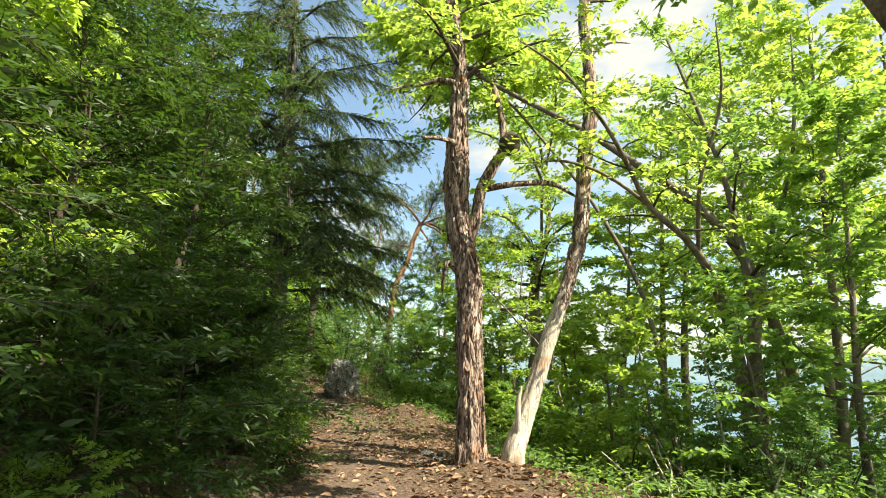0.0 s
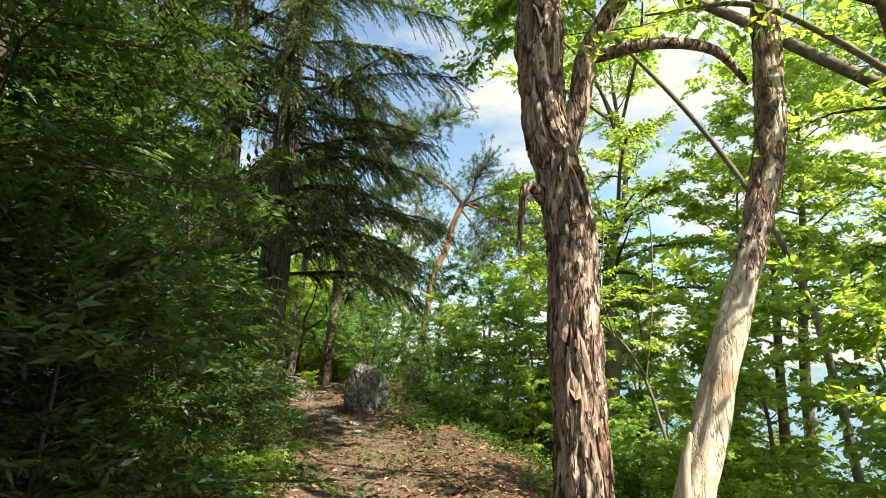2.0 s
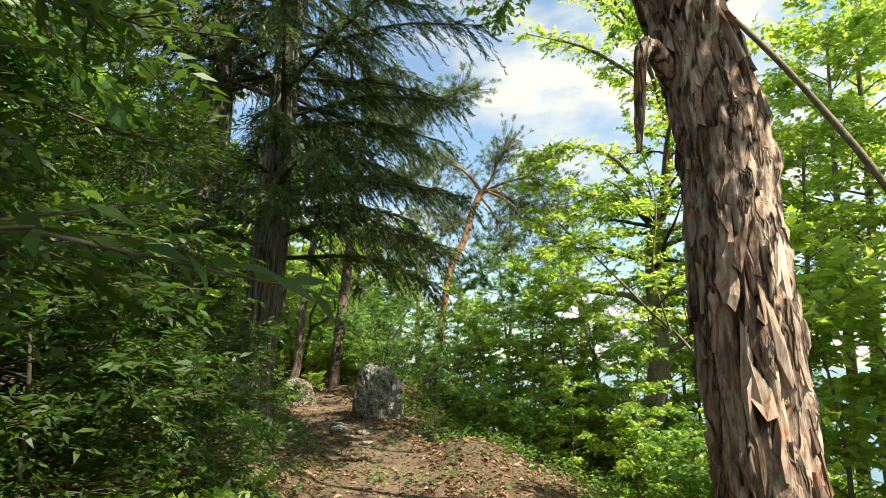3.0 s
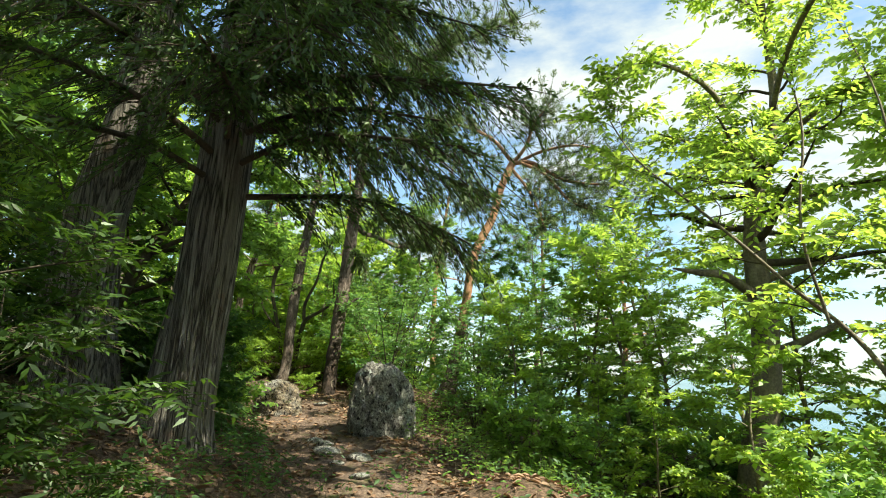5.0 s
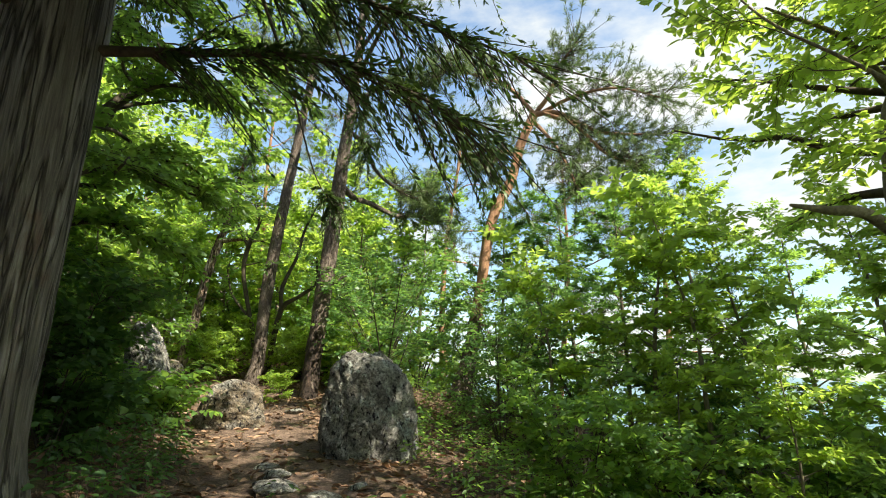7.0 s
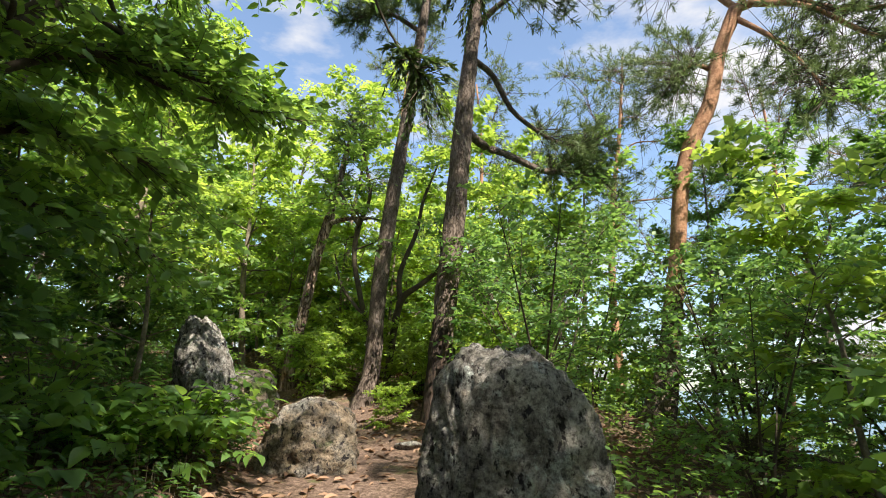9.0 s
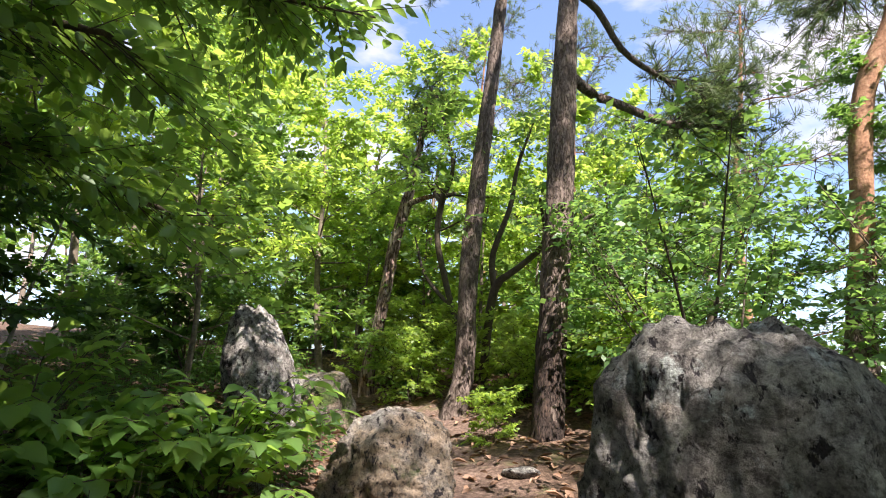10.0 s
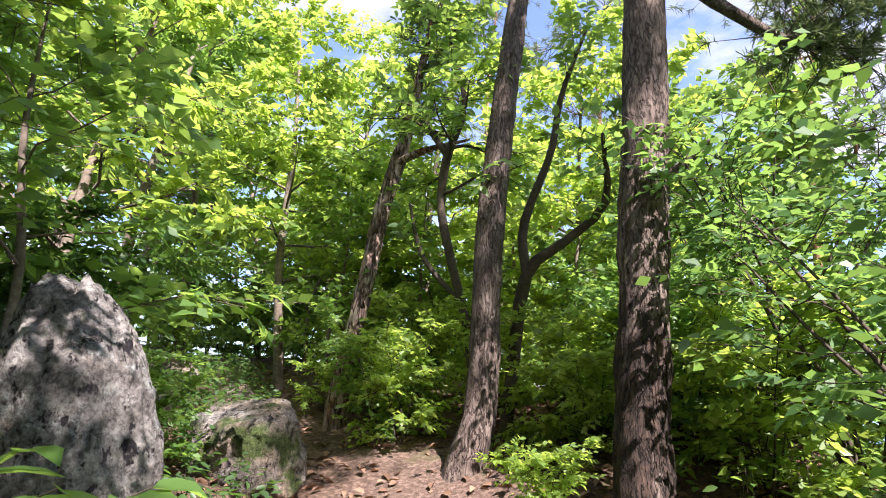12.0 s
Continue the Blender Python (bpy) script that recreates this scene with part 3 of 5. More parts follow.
def ground_sheet():
    def axis(lo, hi, step, far):
        mid = np.arange(lo, hi + step, step)
        grow = [step]
        while sum(grow) < far:
            grow.append(grow[-1] * 1.22)
        steps = np.cumsum(grow)
        return np.concatenate([lo - steps[::-1], mid, hi + steps])
    xs, ys = axis(-9.5, 5.5, 0.12, 3500), axis(2.5, 23, 0.13, 3500)
    gx, gy = np.meshgrid(xs, ys, indexing="ij")
    gz = ground_z(gx, gy)
    v = np.stack([gx, gy, gz], axis=-1).reshape(-1, 3)
    n, m = len(xs), len(ys)
    i, j = np.meshgrid(np.arange(n - 1), np.arange(m - 1), indexing="ij")
    q = np.stack([i * m + j, (i + 1) * m + j, (i + 1) * m + j + 1, i * m + j + 1], axis=-1).reshape(-1, 4)
    me = mesh_of("ground", v, [q], FLOOR)
    tro = me.attributes.new("trodden", "FLOAT", "POINT")
    d = np.abs(trail_off(v[:, 0], v[:, 1]) - 0.1)
    tro.data.foreach_set("value", np.clip(1.15 - d / 0.8, 0, 1).astype(np.float32))
    return tagged(new("ground", me), "brown leaf-strewn forest floor with a trodden dirt trail", "ground", kind="structure")


ground_sheet()
s = 4200.0
lake = part("water", (np.array([(-s, -s, -60.0), (s, -s, -60), (s, s, -60), (-s, s, -60)]), [np.array([[0, 1, 2, 3]])]), WATER)
tagged(lake, "pale blue lake far below the slope", "lake", kind="structure")


def far_hills():
    n = 220
    a = np.linspace(0, 2 * math.pi, n, endpoint=False)
    top = np.array([60 + 90 * abs(noise.noise(Vector((math.cos(t) * 3, math.sin(t) * 3, 0.4)))) + 25 * noise.noise(Vector((math.cos(t) * 11, math.sin(t) * 11, 2))) for t in a])
    rows = []
    for r, k in ((2900, 0.0), (3100, 0.55), (3350, 0.9), (3700, 1.0), (4000, 0.6)):
        rows.append(np.stack([np.cos(a) * r, np.sin(a) * r, -61 + (top + 40) * k], axis=-1))
    v = np.concatenate(rows)
    q = [[i * n + j, i * n + (j + 1) % n, (i + 1) * n + (j + 1) % n, (i + 1) * n + j] for i in range(4) for j in range(n)]
    return v, [np.array(q)]


tagged(part("backdrop", far_hills(), HILL), "hills beyond the lake, distance haze painted in as blue", "hills", kind="structure")


# ---- rocks ----
def boulder(name, at, size, tilt, seed, mat, label, faces=9, detail=5, pits=0.05, taper=0.0):
    """A weathered rock: squarish rounded body, flattened faces, fractal relief and hollows."""
    bm = bmesh.new()
    bmesh.ops.create_icosphere(bm, subdivisions=detail, radius=1.0)
    turn = Euler([radians(a) for a in tilt]).to_matrix()
    planes = []
    rr = random.Random(seed)
    for _ in range(faces):
        d = Vector((rr.gauss(0, 1), rr.gauss(0, 1), rr.gauss(0, 0.7))).normalized()
        planes.append((d, rr.uniform(0.66, 0.90)))
    for v in bm.verts:
        p = v.co.normalized()
        k = 1.0
        for d, h in planes:
            c = p.dot(d)
            if c > 0.05:
                k = min(k, h / c + 0.03)
        q = p * k
        s = Vector((seed * 3.1, seed * 1.7, 0))
        k += 0.07 * noise.fractal(q * 1.7 + s, 0.9, 2.0, 3) + 0.045 * noise.fractal(q * 3.6 + s, 0.8, 2.2, 4) + 0.028 * noise.fractal(q * 9.0 + s, 0.6, 2.3, 5)
        cell = noise.noise(q * 7.0 + s * 2)
        k -= pits * max(0.0, cell - 0.3) * 1.6
        cell = noise.noise(q * 15.0 + s * 3)
        k -= pits * 0.5 * max(0.0, cell - 0.25) * 2.0
        co = p * k
        wide = 1.0 - taper * co.z
        co = Vector((co.x * wide, co.y * wide, co.z))
        v.co = turn @ Vector((co.x * size[0], co.y * size[1], co.z * size[2]))
    me = bpy.data.meshes.new(name)
    bm.to_mesh(me)
    bm.free()
    me.polygons.foreach_set("use_smooth", [True] * len(me.polygons))
    me.materials.append(mat)
    ob = new(name, me)
    ob.location = at
    return tagged(ob, label, "rock")


boulder("boulder", (-3.33, 18.38, 0.74), (0.64, 0.58, 0.95), (4, -10, 14), 3, ROCK, "large grey pitted boulder with pale lichen beside the trail", faces=15, detail=6, pits=0.10, taper=0.12)
boulder("standing_stone", (-7.15, 19.4, 1.4), (0.31, 0.33, 0.75), (0, -14, 30), 2, ROCK, "tall rounded grey stone on the bank above the trail", faces=3, detail=6, pits=0.08)
boulder("mossy_rock", (-8.05, 21.0, 1.28), (0.5, 0.42, 0.42), (5, 8, 30), 5, ROCK_MOSSY, "dark mossy rock in the fallen leaves")
boulder("trail_rock", (-5.82, 19.58, 0.8), (0.58, 0.56, 0.5), (3, -8, 40), 11, ROCK_EARTHY, "low worn earthy grey rock in the middle of the trail", faces=16, detail=6, taper=0.08)


# ---- broadleaf trees ----
def tree(name, stem, mat, label, limbs=(), relief=0.0, rings=40, sides=16, freq=(6.0, 1.5), flare=0.35, seed=1.0, ridges=0, crown=None, crown_mat=None, group="", extra=()):
    """A tree from rows of its stem and limbs. crown: geometry of leaves and twigs, in the world's place."""
    at = (stem[0][0], stem[0][1], stem[0][2])
    ob = root(name, at, label, "tree", group)
    first = stem[0]
    down = [(first[0], first[1], first[2] - 0.35, first[3] * 1.1)] + list(stem)
    part("trunk", tube(local(down, at), rings, sides, relief, freq, seed, flare, ridges), mat, ob)
    for rows in limbs:
        part("limb", tube(local(rows, at), 16, 8, relief * 0.35, freq, seed), mat, ob)
    for nm, geo, m in extra:
        loose = nm == "loose_bark"
        piece = part(nm, (geo[0] - np.array(at), geo[1]), m, ob, smooth=not loose)
        if loose:
            piece["kind"] = "stuff"
    if crown is not None:
        g, tw = crown
        part("crown", (g[0] - np.array(at), g[1]), crown_mat, ob)["kind"] = "stuff"
        part("twig_work", (tw[0] - np.array(at), tw[1]), BARK_TWIG, ob)["kind"] = "stuff"
    return ob


def crown_for(seed, stem, mat_size, count=14, start=0.45, length=1.8, rise=0.35, twigs=16, twig_len=0.45, per=8, shape="leaf", given=(), sag=0.2, droop=0.25):
    rng = np.random.default_rng(seed)
    ls = limbs_of(rng, stem, count, start, length, rise, sag) if count else []
    g, tw = foliage(rng, list(ls) + list(given), twigs, twig_len, per, mat_size, shape, droop)
    if ls:
        tw = joined([tw] + [tube(r, 7, 5) for r in ls])
    return g, tw


def bark_plates(stem, seed, count, lo, hi, long, wide, lift):
    """Loose overlapping plates of bark round a stem: thick curved scales whose lower ends stand off."""
    rng = np.random.default_rng(seed)
    out = []
    for f in np.sort(rng.uniform(lo, hi, count)):
        ln, turn, half = long * rng.uniform(0.5, 1.4), rng.uniform(0, 6.28), wide * rng.uniform(0.5, 1.3)
        fs = f + np.linspace(0, 1, 4) * ln / 9.0
        at, t = along(stem, np.clip(fs, 0, 1))
        u = unit(np.cross(t, np.array([0.31, 0.95, 0.05])))
        w = np.cross(t, u)
        skew = rng.normal(0, 0.25)
        outer, inner = [], []
        for i in range(4):
            r = at[i, 3]
            off = lift * (0.1 + 1.3 * (1 - i / 3) ** 2) * rng.uniform(0.3, 1.7)
            narrow = (0.75, 1.0, 0.9, 0.45)[i] * rng.uniform(0.75, 1.2)
            for j in (-1.0, 0.0, 1.0):
                a = turn + skew * i / 3 + j * half * narrow / r + rng.normal(0, 0.03)
                d = math.cos(a) * u[i] + math.sin(a) * w[i]
                jag = t[i] * rng.normal(0, 0.03) + d * rng.normal(0, 0.004)
                outer.append(at[i, :3] + d * (r + off + 0.012 - 0.006 * abs(j)) + jag)
                inner.append(at[i, :3] + d * (r * 0.86) + jag)
        v = np.array(outer + inner)
        quads = [[i * 3 + j, i * 3 + j + 1, i * 3 + j + 4, i * 3 + j + 3] for i in range(3) for j in range(2)]
        rim = [0, 1, 2, 5, 8, 11, 10, 9, 6, 3]
        quads += [[rim[k], rim[k] + 12, rim[(k + 1) % 10] + 12, rim[(k + 1) % 10]] for k in range(10)]
        out.append((v, [np.array(quads)]))
    return joined(out)


A = [(0.59, 7.6, 0.2, 0.25), (0.61, 7.65, 0.99, 0.205), (0.59, 7.7, 1.77, 0.205), (0.61, 7.74, 2.42, 0.2), (0.54, 7.78, 3.01, 0.205), (0.44, 7.8, 3.45, 0.195), (0.43, 7.85, 4.37, 0.2), (0.47, 7.89, 5.14, 0.16), (0.5, 7.93, 5.84, 0.15), (0.48, 7.96, 6.47, 0.12), (0.37, 8.0, 7.34, 0.095), (0.5, 8.1, 9.0, 0.05)]
A = [(x, y, z, r * 0.82) for x, y, z, r in A]
A_LIMBS = [
    [(0.6, 7.83, 3.2, 0.10), (0.72, 7.85, 3.6, 0.094), (0.79, 7.88, 4.01, 0.087), (0.97, 7.9, 4.38, 0.085), (1.16, 7.93, 4.74, 0.07), (1.14, 7.96, 5.35, 0.054), (1.01, 8.0, 5.97, 0.03)],
    [(0.5, 7.85, 5.77, 0.063), (0.18, 7.9, 5.9, 0.055), (-0.13, 7.8, 5.78, 0.036), (-0.57, 7.6, 5.6, 0.012)],
    [(0.47, 7.8, 4.76, 0.053), (0.2, 7.5, 4.72, 0.037), (-0.08, 7.3, 4.66, 0.012)],
    [(0.8, 7.9, 4.05, 0.052), (1.37, 7.8, 4.1, 0.042), (1.92, 8.1, 4.2, 0.035), (2.4, 8.6, 4.15, 0.016)],
    [(0.45, 7.75, 2.75, 0.05), (0.28, 7.6, 2.85, 0.035), (0.22, 7.55, 2.55, 0.02), (0.2, 7.55, 2.35, 0.012)],
]
tree("leaning_old_tree", A, BARK_FLAKY, "old tree with thick flaking reddish-grey bark and a twisted trunk", A_LIMBS, 0.042, 190, 72, (14.0, 5.0), 0.35, 2.0, extra=[("loose_bark", bark_plates(A, 15, 460, 0.0, 0.7, 0.30, 0.024, 0.009), BARK_PLATE)], crown=crown_for(21, A[6:], 0.13, 16, 0.4, 2.2, 0.35, 13, 0.5, 9, "leaf", A_LIMBS[:2]), crown_mat=LEAF_BRIGHT)
nest = boulder("bark_burl", (1.26, 7.86, 4.78), (0.17, 0.15, 0.2), (20, 10, 0), 4, BARK_TWIG, "dark knotted burl in the fork of a tree", detail=4)

B = [(1.17, 7.7, 0.15, 0.165), (1.33, 7.79, 0.61, 0.14), (1.51, 7.88, 1.06, 0.133), (1.71, 7.97, 1.62, 0.124), (1.91, 8.07, 2.12, 0.115), (2.12, 8.16, 2.64, 0.105), (2.35, 8.25, 3.37, 0.118), (2.45, 8.34, 4.05, 0.114), (2.56, 8.43, 4.86, 0.124), (2.71, 8.52, 5.61, 0.113), (2.75, 8.62, 6.73, 0.101), (2.74, 8.71, 7.46, 0.096), (2.87, 8.8, 8.7, 0.074), (2.97, 8.9, 10.1, 0.034)]
B = [(x, y, z, r * 0.9) for x, y, z, r in B]
tree("bare_pale_tree", B, BARK_PALE, "leaning tree stripped of bark, pale cream at the foot",
     [[(1.25, 7.69, 0.41, 0.045), (1.25, 7.61, 0.86, 0.04), (1.3, 7.59, 1.11, 0.015)], [(2.75, 8.62, 6.73, 0.04), (3.1, 8.54, 6.93, 0.025), (3.45, 8.47, 6.88, 0.01)]],
     0.018, 120, 44, (11.0, 3.2), 0.2, 5.0, extra=[("upper_bark", tube([(*B[4][:3], B[4][3] * 0.9)] + [(r[0], r[1], r[2], r[3] * 1.1) for r in B[5:]], 110, 40, 0.02, (12.0, 4.0), 3.0), BARK_FLAKY), ("loose_bark", bark_plates(B, 16, 190, 0.34, 0.9, 0.22, 0.028, 0.006), BARK_PLATE)], crown=crown_for(22, B[9:], 0.13, 7, 0.6, 1.6, 0.4, 12, 0.5, 9), crown_mat=LEAF_BRIGHT)

D = [(5.4, 9.7, 0.2, 0.112), (5.21, 9.5, 1.66, 0.098), (4.93, 9.17, 2.21, 0.088), (4.52, 8.73, 2.9, 0.075), (4.08, 8.43, 3.36, 0.057), (3.43, 8.1, 3.82, 0.046), (2.99, 7.68, 4.37, 0.038), (2.59, 7.3, 4.83, 0.031), (1.95, 6.8, 5.37, 0.023), (1.33, 6.5, 5.67, 0.011)]
D_LIMBS = [[(3.55, 8.15, 3.75, 0.034), (2.84, 8.1, 4.3, 0.028), (2.12, 7.91, 4.5, 0.022), (1.34, 8.0, 4.5, 0.009)],
           [(4.3, 8.55, 3.15, 0.038), (4.2, 8.0, 4.2, 0.030), (4.4, 7.5, 5.3, 0.022), (4.2, 7.0, 6.3, 0.009)]]
tree("arching_tree", D, BARK_GREY, "slender dark tree arching over with sunlit leaves", D_LIMBS, 0.006, 60, 14, crown=crown_for(23, D[4:], 0.14, 13, 0.05, 1.5, 0.2, 13, 0.5, 9, "leaf", D_LIMBS), crown_mat=LEAF_BRIGHT)
C2 = [(5.55, 9.6, 0.1, 0.15), (5.48, 9.5, 1.47, 0.12), (5.59, 9.5, 2.44, 0.098), (5.47, 9.5, 3.55, 0.07), (5.31, 9.5, 4.82, 0.052), (5.05, 9.5, 5.83, 0.042), (4.52, 9.5, 7.6, 0.02)]
C2_LIMBS = [[(5.6, 9.5, 2.2, 0.05), (5.7, 9.5, 2.6, 0.044), (6.07, 9.44, 3.84, 0.04), (6.48, 9.4, 4.88, 0.036), (6.68, 9.35, 6.19, 0.031), (6.77, 9.3, 7.55, 0.012)]]
tree("twin_stemmed_tree", C2, BARK_GREY, "thin grey tree forked low into two stems", C2_LIMBS, 0.006, 50, 14, crown=crown_for(24, C2, 0.14, 18, 0.32, 2.1, 0.25, 16, 0.5, 9, "leaf", C2_LIMBS), crown_mat=LEAF_MID)

TD = [(2.72, 18.8, -1.3, 0.32), (2.76, 18.8, 0.11, 0.26), (3.01, 18.8, 1.32, 0.235), (3.11, 18.8, 2.16, 0.215), (3.09, 18.8, 3.04, 0.2), (3.08, 18.8, 3.68, 0.18), (3.12, 18.8, 4.45, 0.15), (3.27, 18.8, 5.04, 0.12), (3.5, 18.8, 5.54, 0.085), (3.7, 18.8, 7.0, 0.07), (3.5, 18.5, 8.6, 0.05), (3.2, 17.9, 10.2, 0.02)]
TD_LIMBS = [[(3.0, 18.7, 2.95, 0.09), (2.39, 18.34, 3.24, 0.072), (1.96, 18.26, 3.28, 0.056), (1.54, 18.2, 3.34, 0.02)],
            [(3.11, 18.8, 3.22, 0.07), (3.6, 18.6, 3.4, 0.05), (4.3, 18.4, 3.6, 0.02)],
            [(3.2, 18.8, 2.0, 0.09), (3.6, 18.6, 2.2, 0.07), (4.1, 18.4, 2.5, 0.05)],
            [(3.2, 18.8, 4.9, 0.06), (2.4, 18.2, 5.4, 0.04), (1.3, 17.6, 5.5, 0.015)],
            [(3.3, 18.8, 5.2, 0.06), (2.2, 17.6, 6.2, 0.045), (1.0, 16.4, 6.1, 0.03), (0.3, 15.6, 5.4, 0.01)],
            [(3.4, 18.8, 5.6, 0.06), (3.2, 17.2, 6.6, 0.045), (3.0, 15.4, 6.7, 0.03), (2.7, 14.0, 6.0, 0.01)],
            [(3.4, 18.8, 5.6, 0.05), (4.3, 17.5, 6.2, 0.04), (4.8, 16.2, 6.0, 0.012)],
            # next three limbs are added high up to shade trail and boulder
            [(3.6, 18.6, 7.5, 0.05), (2.6, 16.6, 8.6, 0.04), (1.4, 15.0, 9.0, 0.03), (0.4, 13.8, 8.9, 0.01)],
            [(3.5, 18.5, 8.3, 0.05), (2.4, 17.2, 9.5, 0.04), (1.0, 16.2, 9.9, 0.03), (-0.4, 15.4, 9.8, 0.01)],
            [(3.6, 18.5, 8.3, 0.05), (3.6, 16.2, 9.4, 0.04), (3.2, 14.2, 9.5, 0.01)],
            [(3.5, 18.5, 8.3, 0.05), (1.8, 18.0, 9.3, 0.04), (0.2, 17.6, 9.6, 0.01)],
            [(3.3, 18.8, 5.1, 0.05), (2.6, 17.4, 5.0, 0.035), (1.7, 16.0, 4.6, 0.012)]]
tree("grey_trunk_tree", TD, BARK_GREY, "stout grey-barked tree with broken lower limbs below the trail", TD_LIMBS, 0.02, 80, 28, (9, 3), crown=crown_for(25, TD[3:], 0.14, 28, 0.25, 2.6, 0.25, 30, 0.55, 10, "leaf", TD_LIMBS[3:] * 2), crown_mat=LEAF_BRIGHT)


M = [(3.5, 14.9, float(ground_z(3.5, 14.9)), 0.075), (2.95, 15.35, 1.5, 0.06), (2.1, 15.7, 2.7, 0.048), (1.3, 16.0, 3.7, 0.036), (0.62, 16.3, 4.55, 0.024), (0.1, 16.4, 5.6, 0.012)]
M = [(x, y, z, r * 0.5) for x, y, z, r in M]
M_LIMBS = [[(2.5, 15.55, 2.15, 0.02), (2.2, 15.3, 3.2, 0.016), (2.3, 15.2, 4.6, 0.012), (2.0, 15.3, 6.0, 0.008)],
           [(3.0, 15.3, 1.4, 0.022), (3.2, 15.2, 3.0, 0.018), (3.3, 15.4, 4.8, 0.013), (3.0, 15.6, 6.4, 0.008)]]
tree("leaning_young_tree", M, BARK_GREY, "slender young tree leaning over the trail with sunlit yellow-green leaves", M_LIMBS, 0.004, 50, 12, crown=crown_for(33, M[1:], 0.13, 20, 0.1, 1.5, 0.2, 15, 0.48, 9, "leaf", M_LIMBS), crown_mat=LEAF_BRIGHT)


# ---- conifers ----
def cedar_frond(rng, feet, ways, lengths, per, size):
    """Drooping ropes of short stiff needles."""
    n = len(feet)
    ways = unit(ways)
    u = np.linspace(0.05, 1.0, per)
    pos = feet[:, None, :] + ways[:, None, :] * (lengths[:, None] * u)[:, :, None]
    pos[:, :, 2] -= 0.55 * lengths[:, None] * u ** 2
    t = np.broadcast_to(ways[:, None, :], pos.shape).copy()
    t[:, :, 2] -= 1.1 * u[None, :]
    t = unit(t)
    spread = unit(rng.normal(0, 1, pos.shape))
    way = t + spread * 0.62
    return blades(pos.reshape(-1, 3), way.reshape(-1, 3), rng.normal(0, 1, pos.shape).reshape(-1, 3), (size * rng.uniform(0.6, 1.2, (n, per))).ravel(), "slim", 0.1)


def conifer_crown(seed, limbs, fronds, frond_len, per, size):
    rng = np.random.default_rng(seed)
    feet, ways, lens = [], [], []
    for rows in limbs:
        at, t = along(rows, rng.uniform(0.18, 1.0, fronds))
        side = unit(np.cross(t, np.array([0, 0, 1.0])))
        feet.append(at[:, :3])
        ways.append(t * 0.7 + side * rng.uniform(-0.9, 0.9, (fronds, 1)) + np.array([0, 0, 1.0]) * rng.uniform(-0.5, 0.25, (fronds, 1)))
        lens.append(frond_len * rng.uniform(0.5, 1.3, fronds))
    feet, ways, lens = np.concatenate(feet), np.concatenate(ways), np.concatenate(lens)
    g = cedar_frond(rng, feet, ways, lens, per, size)
    ends = feet + unit(ways) * lens[:, None]
    ends[:, 2] -= 0.5 * lens
    tw = joined([thin_sticks(feet, ends, 0.007, 0.003)] + [tube(r, 8, 6) for r in limbs])
    return g, tw


def drooping_limbs(rng, stem, n, lo, hi, length, rise=0.25, sag=0.45, keep=None):
    out = []
    fr = np.linspace(lo, hi, n)
    at, _ = along(stem, fr)
    for k in range(n):
        az = k * 2.4 + rng.uniform(-0.4, 0.4)
        if keep and not keep(math.cos(az), math.sin(az)):
            continue
        ln = length * rng.uniform(0.7, 1.15) * (1 - 0.35 * (fr[k] - lo) / (hi - lo))
        d = np.array([math.cos(az), math.sin(az), 0.0])
        rows = []
        for u in (0, 0.3, 0.6, 1.0):
            q = at[k, :3] + d * ln * u + np.array([0, 0, ln * (rise * u - sag * u * u)]) + rng.normal(0, 0.05, 3) * (u > 0)
            rows.append((*q, 0.045 * (1 - 0.8 * u)))
        out.append(rows)
    return out


K1 = [(-4.62, 14.4, 0.5, 0.40), (-4.63, 14.4, 0.92, 0.36), (-4.57, 14.4, 1.65, 0.31), (-4.51, 14.4, 2.36, 0.295), (-4.46, 14.4, 3.68, 0.285), (-4.44, 14.4, 4.66, 0.27), (-4.43, 14.4, 6.0, 0.24), (-4.4, 14.4, 9.0, 0.17), (-4.4, 14.4, 13.0, 0.05)]
K2 = [(-6.0, 14.6, 0.8, 0.46), (-6.09, 14.6, 1.35, 0.42), (-6.2, 14.6, 2.22, 0.38), (-6.22, 14.6, 3.16, 0.33), (-5.98, 14.6, 4.17, 0.30), (-5.84, 14.6, 5.17, 0.28), (-5.8, 14.6, 8.0, 0.2), (-5.8, 14.6, 12.0, 0.05)]
_r = np.random.default_rng(31)
k1_limbs = drooping_limbs(_r, K1, 44, 0.47, 0.74, 4.0, 0.2, 0.32, keep=lambda c, s: c > -0.3 and (s < 0.45 or 0.2 < c < 0.45)) + drooping_limbs(_r, K1, 44, 0.75, 0.97, 4.4, 0.25, 0.3)
k2_limbs = drooping_limbs(_r, K2, 24, 0.8, 0.97, 3.2, 0.2, 0.28)
tree("cedar_tree", K1, BARK_CEDAR, "big cedar with furrowed grey-brown bark and dark drooping boughs", [], 0.03, 150, 72, (10, 0.7), 0.5, 3.0, 11,
     crown=conifer_crown(41, k1_limbs, 84, 0.62, 26, 0.085), crown_mat=NEEDLE_CEDAR)
tree("shaded_cedar_tree", K2, BARK_CEDAR, "leaning dark cedar trunk in deep shade behind another cedar", [], 0.03, 90, 56, (10, 0.7), 0.5, 6.0, 10,
     crown=conifer_crown(42, k2_limbs, 56, 0.55, 22, 0.085), crown_mat=NEEDLE_CEDAR)


